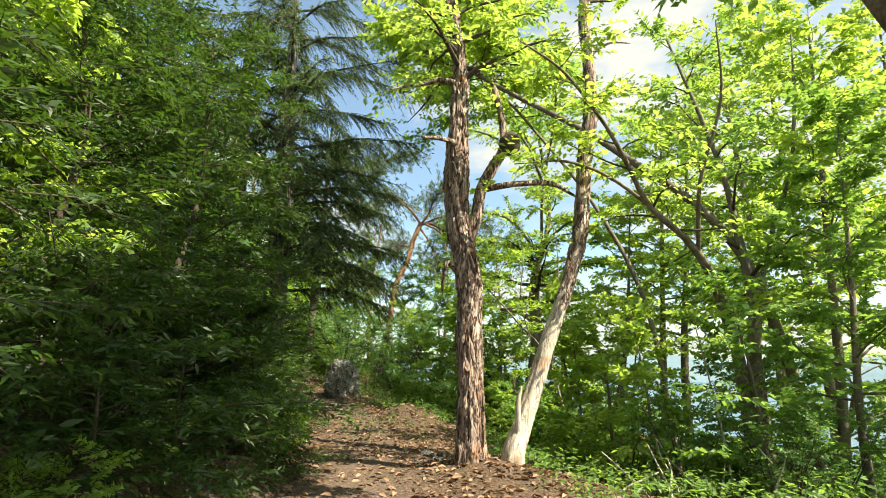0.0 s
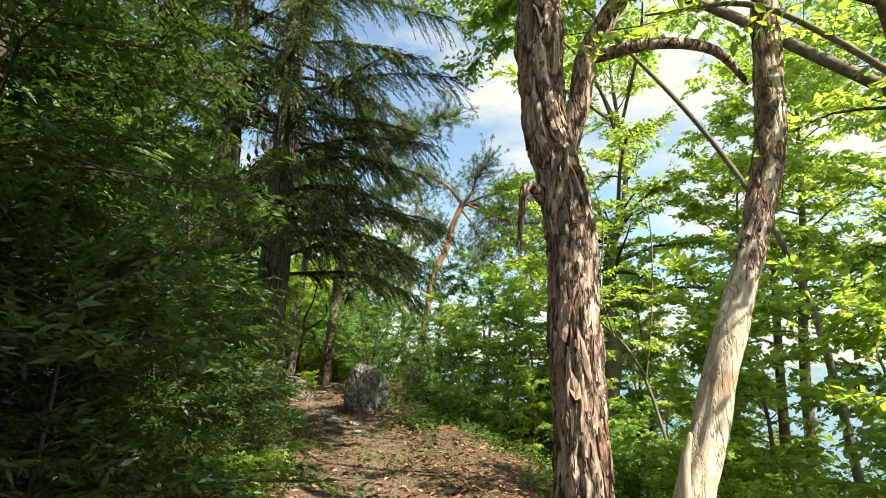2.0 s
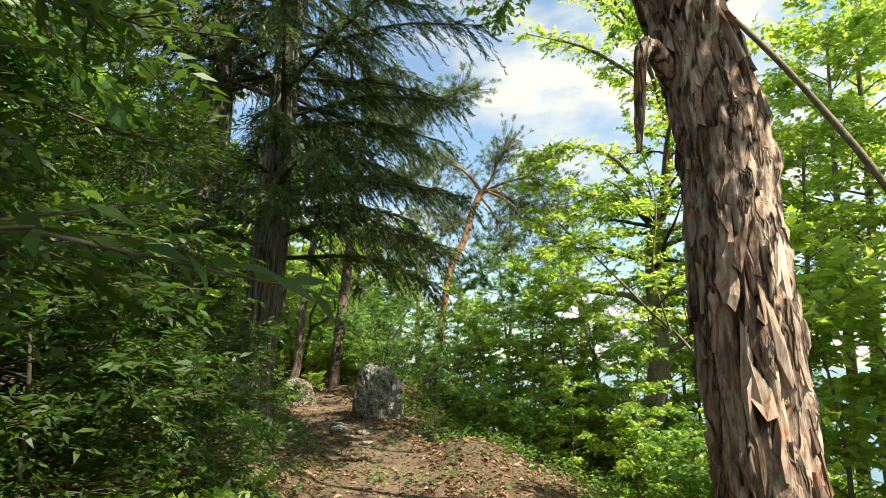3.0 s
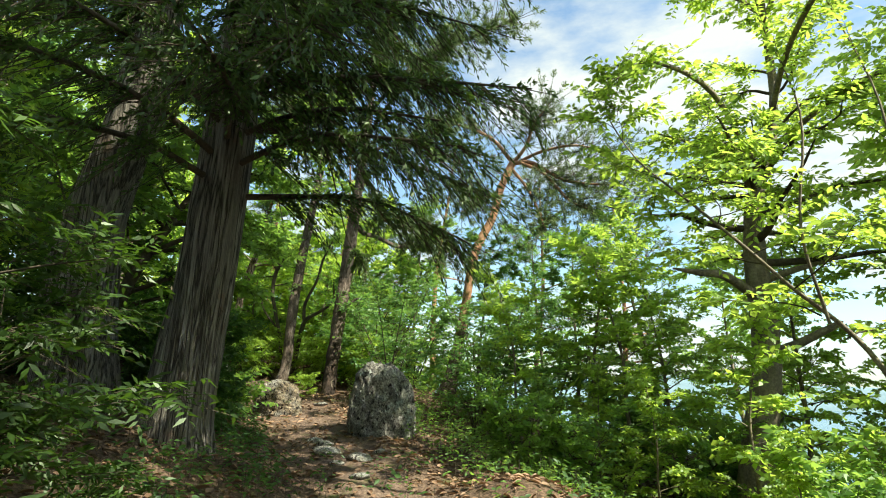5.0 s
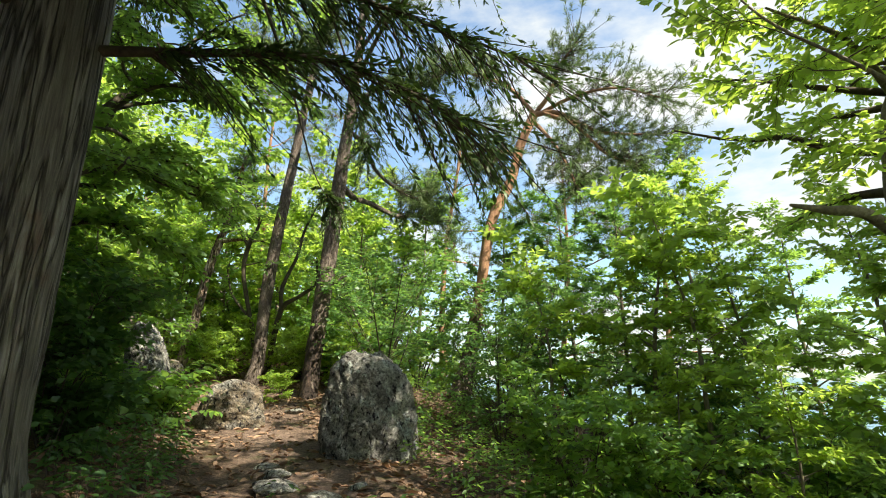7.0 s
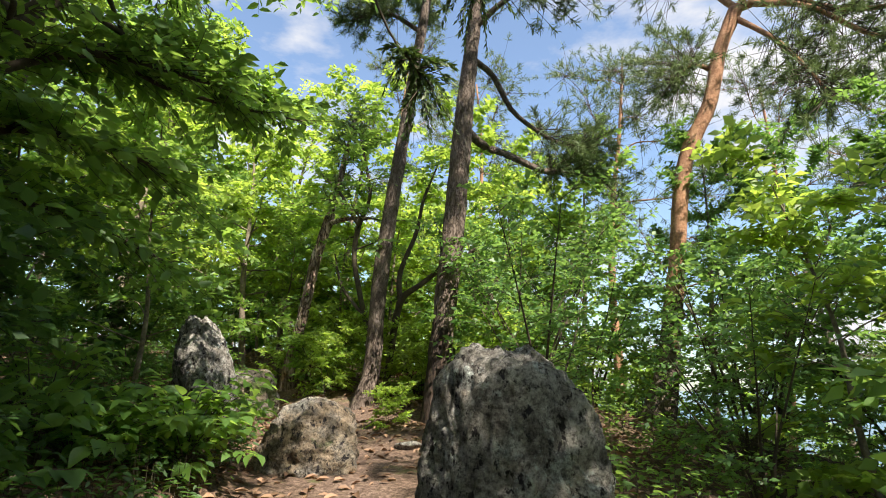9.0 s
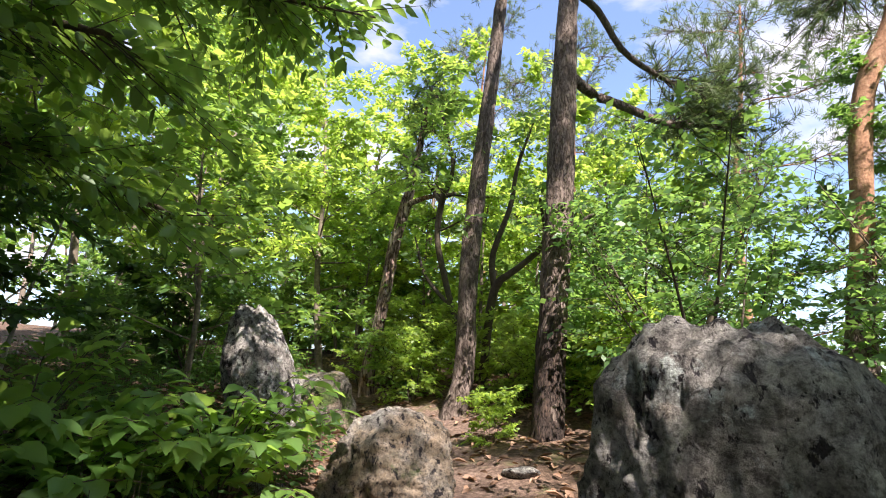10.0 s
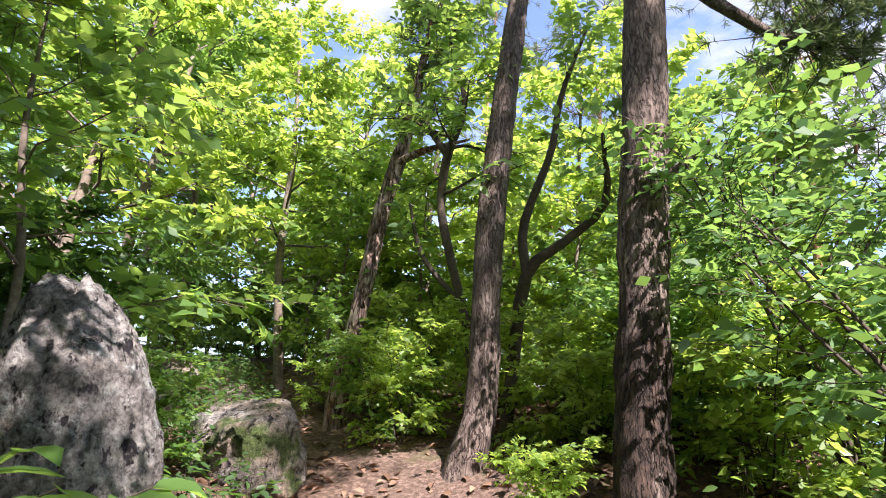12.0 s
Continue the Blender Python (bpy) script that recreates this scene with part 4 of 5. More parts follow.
def hanging_bough(rng, rows, tips):
    """A bare thin bough that ends in dark brushes of needled ropes."""
    feet, ways, lens = [], [], []
    for f, n, ln in tips:
        at, t = along(rows, np.full(n, f) - rng.uniform(0, 0.07, n))
        feet.append(at[:, :3])
        ways.append(t * 0.3 + rng.normal(0, 0.6, (n, 3)) + np.array([0, 0, -0.1]))
        lens.append(ln * rng.uniform(0.5, 1.25, n))
    feet, ways, lens = np.concatenate(feet), unit(np.concatenate(ways)), np.concatenate(lens)
    ends = feet + ways * lens[:, None]
    ends[:, 2] -= 0.5 * lens
    return cedar_frond(rng, feet, ways, lens, 34, 0.055), joined([tube(rows, 24, 6), thin_sticks(feet, ends, 0.004, 0.002)])


BOUGHS = [([(-4.42, 14.5, 5.9, 0.05), (-4.3, 15.6, 5.9, 0.035), (-4.15, 16.9, 4.9, 0.018), (-3.95, 17.55, 3.75, 0.009), (-3.74, 17.82, 3.36, 0.006)], [(1.0, 30, 0.27), (0.9, 14, 0.2)]),
          ([(-4.4, 14.5, 6.6, 0.05), (-4.0, 16.0, 6.6, 0.035), (-3.6, 17.4, 5.2, 0.015), (-3.42, 18.0, 4.15, 0.007)], [(1.0, 40, 0.32), (0.88, 20, 0.3), (0.75, 16, 0.3)])]
k1_root = bpy.data.objects["cedar_tree"]
_h = np.random.default_rng(44)
for rows, tips in BOUGHS:
    g, w = hanging_bough(_h, local(rows, K1[0][:3]), tips)
    bough = part("bough", w, BARK_TWIG, k1_root)
    part("needles", g, NEEDLE_CEDAR, bough)["kind"] = "stuff"


def pine_crown(seed, limbs, tufts, per=34, size=0.13, reach=0.5):
    rng = np.random.default_rng(seed)
    feet, ends = [], []
    for rows in limbs:
        at, t = along(rows, rng.uniform(0.3, 1.0, tufts))
        d = unit(t * 0.6 + rng.normal(0, 0.6, (tufts, 3)) + np.array([0, 0, 0.25]))
        feet.append(at[:, :3])
        ends.append(at[:, :3] + d * reach * rng.uniform(0.3, 1.2, (tufts, 1)))
    feet, ends = np.concatenate(feet), np.concatenate(ends)
    t = unit(ends - feet)
    n = len(ends)
    back = rng.uniform(0, 0.16, (n, per, 1))
    pos = ends[:, None, :] - t[:, None, :] * back
    way = t[:, None, :] * 0.8 + unit(rng.normal(0, 1, (n, per, 3)))
    g = blades(pos.reshape(-1, 3), way.reshape(-1, 3), rng.normal(0, 1, (n * per, 3)), (size * rng.uniform(0.7, 1.2, (n, per))).ravel(), "needle", 0.05)
    return g, thin_sticks(feet, ends, 0.008, 0.003)


P1 = [(-5.48, 21.5, 0.72, 0.165), (-5.46, 21.55, 1.12, 0.148), (-5.46, 21.61, 1.49, 0.145), (-5.44, 21.68, 1.99, 0.142), (-5.41, 21.78, 2.81, 0.158), (-5.38, 21.85, 3.4, 0.152), (-5.35, 21.96, 4.38, 0.15), (-5.32, 22.03, 5.09, 0.145), (-5.29, 22.12, 5.9, 0.13), (-5.23, 22.35, 7.58, 0.1), (-5.19, 22.5, 9.19, 0.085), (-5.1, 22.6, 12, 0.04)]
P1_LIMBS = [[(-5.3, 22.1, 5.3, 0.075), (-5.12, 22.5, 5.15, 0.068), (-4.95, 23.0, 5.2, 0.06), (-4.5, 23.7, 5.1, 0.05), (-4.2, 24.4, 5.3, 0.032), (-3.7, 25.0, 5.3, 0.01)],
            [(-5.25, 22.2, 6.6, 0.055), (-5.05, 22.7, 6.5, 0.05), (-4.85, 23.0, 6.0, 0.045), (-4.55, 23.4, 5.75, 0.036), (-4.2, 23.9, 5.62, 0.028), (-3.8, 24.4, 5.75, 0.01)],
            [(-5.32, 21.82, 3.12, 0.05), (-5.16, 21.8, 3.17, 0.036), (-5.03, 21.78, 3.27, 0.028), (-4.93, 21.76, 3.3, 0.012)],
            [(-5.25, 22.3, 7.2, 0.06), (-4.6, 22.3, 7.6, 0.04), (-3.8, 22.2, 7.5, 0.03), (-2.9, 22.1, 7.9, 0.01)],
            [(-5.2, 22.4, 8.2, 0.05), (-5.9, 22.3, 8.6, 0.04), (-6.8, 22.2, 8.5, 0.03), (-7.6, 22.1, 8.9, 0.01)],
            # next two limbs are added sunward to shade the ground round the pines
            [(-5.22, 22.35, 7.8, 0.05), (-4.2, 21.0, 8.2, 0.04), (-3.2, 19.8, 8.2, 0.03), (-2.4, 18.8, 8.4, 0.01)],
            [(-5.2, 22.4, 8.6, 0.05), (-3.9, 21.4, 9.3, 0.04), (-2.4, 20.6, 9.5, 0.03), (-1.2, 19.8, 9.4, 0.01)],
            [(-5.2, 22.4, 9.0, 0.05), (-4.7, 21.6, 9.4, 0.04), (-4.3, 20.6, 9.4, 0.02), (-4.0, 19.8, 9.7, 0.01)]]
# the dark sleeve on the lower trunk holds char and painted shade
tree("red_pine", P1, BARK_PINE, "tall pine with plated red-brown bark, foot darkened by char and painted shade", P1_LIMBS, 0.016, 130, 40, (12, 4.0), 0.3, 7.0, extra=[("lower_bark", tube([(x, y, z, r * 1.07) for x, y, z, r in P1[:4]] + [(*P1[4][:3], P1[4][3] * 0.8)], 50, 40, 0.02, (12, 4.0), 7.0, 0.3), BARK_CHAR_SHADE)], crown=pine_crown(51, P1_LIMBS[3:] * 2 + [P1_LIMBS[0][2:], P1_LIMBS[1][2:]], 110, 36, 0.13, 0.7), crown_mat=NEEDLE_PINE)
P2 = [(-6.95, 22.0, 0.9, 0.18), (-6.89, 22.04, 1.2, 0.145), (-6.82, 22.14, 1.6, 0.131), (-6.84, 22.25, 2.23, 0.123), (-6.88, 22.39, 3.14, 0.128), (-6.86, 22.54, 4.13, 0.122), (-6.80, 22.67, 5.15, 0.108), (-6.74, 22.79, 6.06, 0.1), (-6.64, 22.9, 7.3, 0.09), (-6.56, 23.06, 8.52, 0.08), (-6.5, 23.2, 10.5, 0.04)]
P2_LIMBS = [[(-6.6, 23.0, 8.0, 0.05), (-7.3, 22.8, 8.5, 0.035), (-8.1, 22.6, 8.4, 0.012)], [(-6.55, 23.1, 8.8, 0.05), (-6.0, 22.4, 9.1, 0.03), (-5.6, 21.6, 9.2, 0.012)], [(-6.5, 23.1, 9.4, 0.04), (-7.0, 23.9, 9.8, 0.03), (-7.4, 24.8, 9.7, 0.01)]]
tree("grey_pine", P2, BARK_PINE, "straight slim pine with grey plated bark and a flared foot", P2_LIMBS, 0.014, 110, 32, (12, 4.0), 0.55, 9.0, crown=pine_crown(52, P2_LIMBS, 150, 40), crown_mat=NEEDLE_PINE)
P3 = [(-8.74, 22.55, 1.6, 0.11), (-8.69, 22.6, 2.05, 0.10), (-8.61, 22.66, 2.6, 0.092), (-8.58, 22.76, 3.2, 0.09), (-8.53, 22.84, 3.8, 0.09), (-8.42, 22.92, 4.35, 0.09), (-8.3, 23.0, 5.0, 0.06), (-8.1, 23.1, 6.5, 0.03)]
P3_LIMBS = [[(-8.42, 22.9, 4.36, 0.055), (-7.95, 22.82, 4.38, 0.04), (-7.3, 22.7, 4.3, 0.012)]]
# paler bark than the other pines puts the sunlight into the colour
tree("leaning_pine", P3, BARK_FLAKY, "short leaning pine, bark paled to stand for dappled sun", P3_LIMBS, 0.012, 60, 24, (12, 4.0), 0.3, 4.0, crown=pine_crown(53, [P3[5:]], 60), crown_mat=NEEDLE_PINE)
PN = [(-3.63, 24.8, -1.4, 0.3267), (-3.63, 24.8, -0.4, 0.297), (-3.44, 24.96, 0.17, 0.262), (-3.18, 25.12, 0.98, 0.236), (-2.96, 25.29, 1.83, 0.199), (-2.71, 25.45, 3.42, 0.173), (-2.42, 25.61, 5.4, 0.169), (-1.91, 25.78, 6.58, 0.161), (-1.62, 25.94, 7.72, 0.152), (-1.26, 26.1, 8.62, 0.156)]
PN_LIMBS = [
    [(-1.26, 26.1, 8.62, 0.104), (-0.61, 25.95, 8.56, 0.088), (0.35, 25.8, 7.9, 0.066), (1.27, 25.65, 7.67, 0.041), (2.22, 25.5, 7.56, 0.011)],
    [(-1.23, 26.1, 8.64, 0.091), (-0.81, 25.9, 9.14, 0.077), (-0.54, 25.7, 9.82, 0.057), (-0.05, 25.5, 10.43, 0.019)],
    [(-1.33, 26.1, 8.48, 0.078), (-0.8, 25.73, 7.63, 0.055), (-0.44, 25.37, 6.74, 0.041), (-0.23, 25.0, 5.93, 0.011)],
    [(-1.26, 26.1, 8.65, 0.091), (-1.92, 26.2, 9.54, 0.074), (-2.84, 26.3, 10.09, 0.056), (-3.98, 26.4, 10.46, 0.022)],
    [(-0.96, 26.0, 8.58, 0.077), (-0.21, 25.67, 8.05, 0.061), (0.52, 25.33, 7.03, 0.045), (1.21, 25.0, 6.58, 0.011)],
    [(-1.08, 26.1, 8.66, 0.078), (-0.14, 25.73, 8.91, 0.062), (0.91, 25.37, 8.87, 0.041), (1.97, 25.0, 8.28, 0.011)],
    [(-1.73, 26.0, 7.35, 0.063), (-2.12, 25.8, 7.44, 0.044), (-2.48, 25.6, 7.04, 0.019)],
]
PN, *PN_LIMBS = [[(-1.2 + 0.9 * (x + 1.2), 10.2 + 0.9 * (y - 10.2), 1.28 + 0.9 * (z - 1.28), 0.72 * r) for x, y, z, r in rows] for rows in [PN] + PN_LIMBS]
# darker bark sleeve round the foot stands in for the shade there
tree("bent_red_pine", PN, BARK_RED, "bent pine with orange-red upper bark, shade-darkened foot and spreading crooked limbs", PN_LIMBS, 0.012, 110, 28, (10, 3.0), 0.3, 8.0, extra=[("lower_bark", tube([(x, y, z, r * 1.45) for x, y, z, r in PN[:4]] + [(*PN[4][:3], PN[4][3] * 1.15), (*PN[5][:3], PN[5][3] * 0.9)], 50, 28, 0.02, (10, 4.0), 8.0, 0.25), BARK_PINE)], crown=pine_crown(54, PN_LIMBS * 2, 80, 34, 0.13, 0.95), crown_mat=NEEDLE_PINE)


# ---- dark multi-stemmed shrub tree by the pines ----
S = [(-7.0, 22.75, 0.85, 0.06), (-7.24, 22.75, 1.87, 0.045), (-7.33, 22.75, 2.42, 0.044), (-7.51, 22.75, 3.02, 0.044), (-7.66, 22.75, 3.65, 0.045), (-7.6, 22.75, 4.2, 0.05), (-7.4, 22.75, 4.73, 0.031), (-7.55, 22.75, 5.45, 0.024), (-7.76, 22.75, 6.2, 0.012)]
S_LIMBS = [
    [(-6.95, 22.7, 0.85, 0.07), (-6.8, 22.65, 1.86, 0.056), (-6.65, 22.65, 2.77, 0.056), (-6.3, 22.65, 3.03, 0.042), (-5.91, 22.65, 3.34, 0.035), (-5.8, 22.3, 3.8, 0.015)],
    [(-6.64, 22.65, 2.75, 0.046), (-6.67, 22.65, 3.25, 0.041), (-6.39, 22.65, 3.91, 0.034), (-6.27, 22.65, 4.47, 0.027), (-6.0, 22.65, 5.1, 0.012)],
    [(-7.6, 22.75, 4.2, 0.038), (-7.92, 22.75, 4.69, 0.032), (-8.13, 22.75, 4.96, 0.024), (-8.7, 22.75, 5.5, 0.01)],
    [(-7.4, 22.75, 2.6, 0.03), (-7.8, 22.65, 3.1, 0.025), (-8.0, 22.65, 3.7, 0.012)],
]
tree("dark_stemmed_tree", S, BARK_TWIG, "thin crooked dark-stemmed tree forked into several stems", S_LIMBS, 0.004, 60, 10, flare=0.1, crown=crown_for(61, S[3:], 0.12, 14, 0.25, 1.2, 0.3, 14, 0.45, 9, "leaf", [r[-3:] for r in S_LIMBS]), crown_mat=LEAF_MID)


# ---- understory: a few kinds, repeated ----
def understory(name, seed, height, lean, mat, label, count, length, twigs, per, size, shape="leaf", start=0.3, rise=0.35, twig_len=0.45, category="tree", stems=1, droop=0.25, bark=BARK_GREY, radius=0.012):
    rng = np.random.default_rng(seed)
    ob = root(name, (0, 0, -200), label, category, name.replace("_", " ") + " in the wood")
    woods, crowns = [], []
    for s in range(stems):
        az = rng.uniform(0, 6.28)
        ln = lean * rng.uniform(0.6, 1.4) + (0.25 if stems > 1 else 0)
        h = height * rng.uniform(0.75, 1.1) if s else height
        rows = []
        for u in (0, 0.3, 0.6, 1.0):
            rows.append((math.cos(az) * ln * h * u ** 1.3 + rng.normal(0, 0.02 * h) * (u > 0), math.sin(az) * ln * h * u ** 1.3 + rng.normal(0, 0.02 * h) * (u > 0), h * u - 0.1 * (u == 0), radius * h * (1 - 0.85 * u)))
        ls = limbs_of(rng, rows, count, start, length, rise)
        woods += [tube(rows, 14, 7)] + [tube(r, 5, 3) for r in ls]
        g, tw = foliage(rng, ls + [rows[2:]], twigs, twig_len, per, size, shape, droop)
        crowns.append(g)
        woods.append((tw[0], [tw[1][0].reshape(-1, 3, 4)[::2].reshape(-1, 4)]))
    part("trunk", joined(woods), bark, ob)
    part("crown", joined(crowns), mat, ob)["kind"] = "stuff"
    return ob


KINDS = {
    "sapling": understory("sapling", 71, 3.6, 0.12, LEAF_BRIGHT, "sunlit sapling with broad yellow-green leaves", 15, 1.2, 15, 9, 0.15, "oval", 0.2),
    "sapling_b": understory("sapling", 72, 3.0, 0.2, LEAF_MID, "slim sapling with layered green leaves", 14, 1.25, 15, 9, 0.13, "oval", 0.2),
    "tree_a": understory("young_tree", 73, 6.5, 0.1, LEAF_BRIGHT, "young broadleaf tree with a bright airy crown", 24, 2.2, 22, 10, 0.15, "oval"),
    "tree_b": understory("young_tree", 74, 7.5, 0.12, LEAF_MID, "young broadleaf tree with green layered leaves", 28, 2.2, 30, 10, 0.145, "oval"),
    "tree_c": understory("young_tree", 75, 7.0, 0.08, LEAF_BLUE, "young broadleaf tree with cool green leaves", 26, 2.2, 30, 10, 0.14, "oval"),
    "tree_d": understory("shade_tree", 83, 6.5, 0.1, LEAF_DEEP_SHADE, "broadleaf tree with deep green leaves, darkened for shade", 28, 2.4, 30, 10, 0.14, "oval", 0.2),
    "tree_e": understory("tall_young_tree", 85, 9.5, 0.08, LEAF_BRIGHT, "tall slim broadleaf tree with a bright many-layered crown", 30, 2.3, 24, 10, 0.15, "oval", 0.55, 0.3, 0.5),
    "shade_young": understory("bank_sapling", 88, 5.0, 0.15, LEAF_SHADE, "leafy young tree on the bank, its green darkened for shade", 26, 1.7, 26, 10, 0.12, "oval", 0.12, 0.25, 0.45, bark=BARK_TWIG),
    "tree_f": understory("slope_tree", 89, 16.0, 0.06, LEAF_BRIGHT, "tall broadleaf tree rising from the slope with a bright crown", 42, 3.3, 24, 10, 0.17, "oval", 0.4, 0.3, 0.6),
    # wide crown beyond the view, added only for the shade it casts
    "unseen_canopy": understory("tall_tree", 81, 11.0, 0.06, LEAF_MID, "unseen tall broadleaf tree with a wide dense crown, added for shade", 30, 3.6, 46, 10, 0.17, "oval", 0.52, 0.3, 0.6),
    "far_tree": understory("distant_tree", 82, 7.0, 0.08, LEAF_MID, "distant broadleaf tree on the ridge", 18, 2.2, 16, 9, 0.24, "oval", 0.15),
    "shrub_a": understory("shrub", 76, 1.5, 0.2, LEAF_MID, "leafy green undergrowth shrub with several thin stems", 8, 0.65, 10, 8, 0.11, "oval", stems=4, start=0.15, twig_len=0.34, category="shrub", radius=0.008, bark=BARK_TWIG),
    "shrub_b": understory("shrub", 77, 1.1, 0.25, LEAF_BRIGHT, "low bright green shrub with thin stems", 7, 0.55, 10, 8, 0.10, "oval", stems=4, start=0.15, twig_len=0.32, category="shrub", radius=0.008, bark=BARK_TWIG),
    "shrub_c": understory("shrub", 78, 1.7, 0.2, LEAF_BLUE, "dark green undergrowth shrub with several thin stems", 9, 0.7, 10, 8, 0.11, "oval", stems=4, start=0.12, twig_len=0.34, category="shrub", radius=0.008, bark=BARK_TWIG),
    "shrub_d": understory("shade_shrub", 87, 1.6, 0.2, LEAF_SHADE, "leafy shrub with thin stems on the bank, its green darkened for shade", 9, 0.7, 12, 8, 0.11, "oval", stems=4, start=0.12, twig_len=0.34, category="shrub", radius=0.008, bark=BARK_TWIG),
    "thicket": understory("thicket_shrub", 84, 2.6, 0.22, LEAF_BLUE, "tangled shrub of thin dark stems with sparse green leaves", 10, 1.0, 5, 7, 0.10, "oval", stems=6, start=0.3, twig_len=0.36, category="shrub", radius=0.009, bark=BARK_TWIG),
    "hedge": understory("evergreen", 79, 4.6, 0.06, LEAF_HEDGE_SHADE, "dense dark evergreen with feathery flat sprays, darkened further for shade", 50, 1.9, 28, 14, 0.085, "slim", 0.04, 0.12, 0.4, droop=0.15, bark=BARK_TWIG),
    "hedge_low": understory("low_evergreen", 86, 1.7, 0.1, LEAF_HEDGE_SHADE, "low dense evergreen bush with feathery flat sprays, darkened for shade", 34, 1.0, 20, 14, 0.08, "slim", 0.02, 0.1, 0.36, category="shrub", droop=0.18, bark=BARK_TWIG),
    "hedge_b": understory("evergreen", 80, 6.2, 0.06, LEAF_DEEP_SHADE, "tall dense evergreen with feathery flat sprays, darkened for shade", 50, 2.1, 18, 14, 0.11, "slim", 0.04, 0.12, 0.42, droop=0.15, bark=BARK_TWIG),
}
_place = random.Random(5)


def plant(kind, x, y, scale=1.0, turn=None, sink=0.05, dz=0.0):
    a = _place.uniform(0, 360) if turn is None else turn
    z = float(ground_z(x, y)) - sink + dz
    k = scale * _place.uniform(0.9, 1.1)
    ob = copy_thing(KINDS[kind], pose(x, y, z, _place.uniform(-4, 4), _place.uniform(-4, 4), a))
    ob.scale = (k, k, k)
    return ob


# a tall leaning tree, added so that its crown over the trail shades it
OV = [(5.2, 12.4, float(ground_z(5.2, 12.4)), 0.07), (4.8, 12.5, 2.5, 0.055), (3.8, 12.8, 5.2, 0.045), (2.2, 13.0, 7.6, 0.035), (0.9, 13.0, 9.2, 0.025), (0.3, 12.8, 10.6, 0.02)]
tree("overarching_tree", OV, BARK_GREY, "tall leaning broadleaf tree added so that its overhead crown casts shade", [], 0.006, 50, 12, crown=crown_for(26, OV[3:], 0.15, 34, 0.02, 3.0, 0.25, 46, 0.55, 10, "oval"), crown_mat=LEAF_MID)

# added to shade the bank; its leaves also fill the view overhead
OV3 = [(6.4, 9.2, float(ground_z(6.4, 9.2)), 0.1), (5.6, 9.6, 3.2, 0.085), (3.6, 10.2, 5.6, 0.07), (1.4, 10.6, 7.2, 0.05), (-0.6, 10.5, 8.4, 0.02)]
tree("overarching_tree", OV3, BARK_GREY, "tall leaning broadleaf tree added so that its overhead crown casts shade", [], 0.006, 40, 12, crown=crown_for(28, OV3[2:], 0.15, 18, 0.55, 1.9, 0.25, 34, 0.5, 10, "oval"), crown_mat=LEAF_BRIGHT)
# added, mostly out of view, to shade the evergreen wall
OV2 = [(3.7, 2.3, float(ground_z(3.7, 2.3)), 0.12), (3.4, 2.8, 2.8, 0.1), (2.9, 3.3, 4.8, 0.08), (2.2, 3.9, 6.2, 0.06), (1.6, 4.5, 7.0, 0.03)]
tree("overarching_tree", OV2, BARK_GREY, "tall leaning broadleaf tree added so that its overhead crown casts shade", [], 0.006, 40, 12, crown=crown_for(27, OV2[2:], 0.15, 24, 0.1, 1.9, 0.15, 40, 0.5, 10, "oval"), crown_mat=LEAF_MID)

BK = [(-6.9, 15.7, float(ground_z(-6.9, 15.7)), 0.11), (-6.8, 16.1, 2.6, 0.09), (-6.6, 16.8, 4.0, 0.075), (-6.3, 17.6, 5.3, 0.05), (-6.1, 18.4, 6.6, 0.02)]
BK_LIMBS = [[(-6.8, 16.1, 2.5, 0.04), (-6.0, 16.6, 2.9, 0.03), (-5.2, 17.0, 2.7, 0.012)], [(-6.7, 16.4, 3.2, 0.04), (-6.1, 17.0, 3.7, 0.03), (-5.4, 17.6, 3.6, 0.012)],
            [(-6.6, 16.8, 4.0, 0.04), (-5.8, 17.0, 4.7, 0.03), (-5.0, 17.2, 4.6, 0.012)], [(-6.8, 16.1, 2.3, 0.035), (-6.4, 17.0, 2.6, 0.025), (-5.9, 17.8, 2.3, 0.01)],
            [(-6.6, 16.8, 3.8, 0.035), (-6.2, 17.8, 4.2, 0.025), (-5.8, 18.5, 4.0, 0.01)]]
tree("bank_tree", BK, BARK_TWIG, "leaning dark bank tree with leafy boughs over the trail", BK_LIMBS, 0.006, 40, 12, crown=crown_for(29, BK[1:], 0.12, 22, 0.16, 2.8, 0.05, 38, 0.5, 10, "leaf", BK_LIMBS * 2, sag=0.3), crown_mat=LEAF_MID)

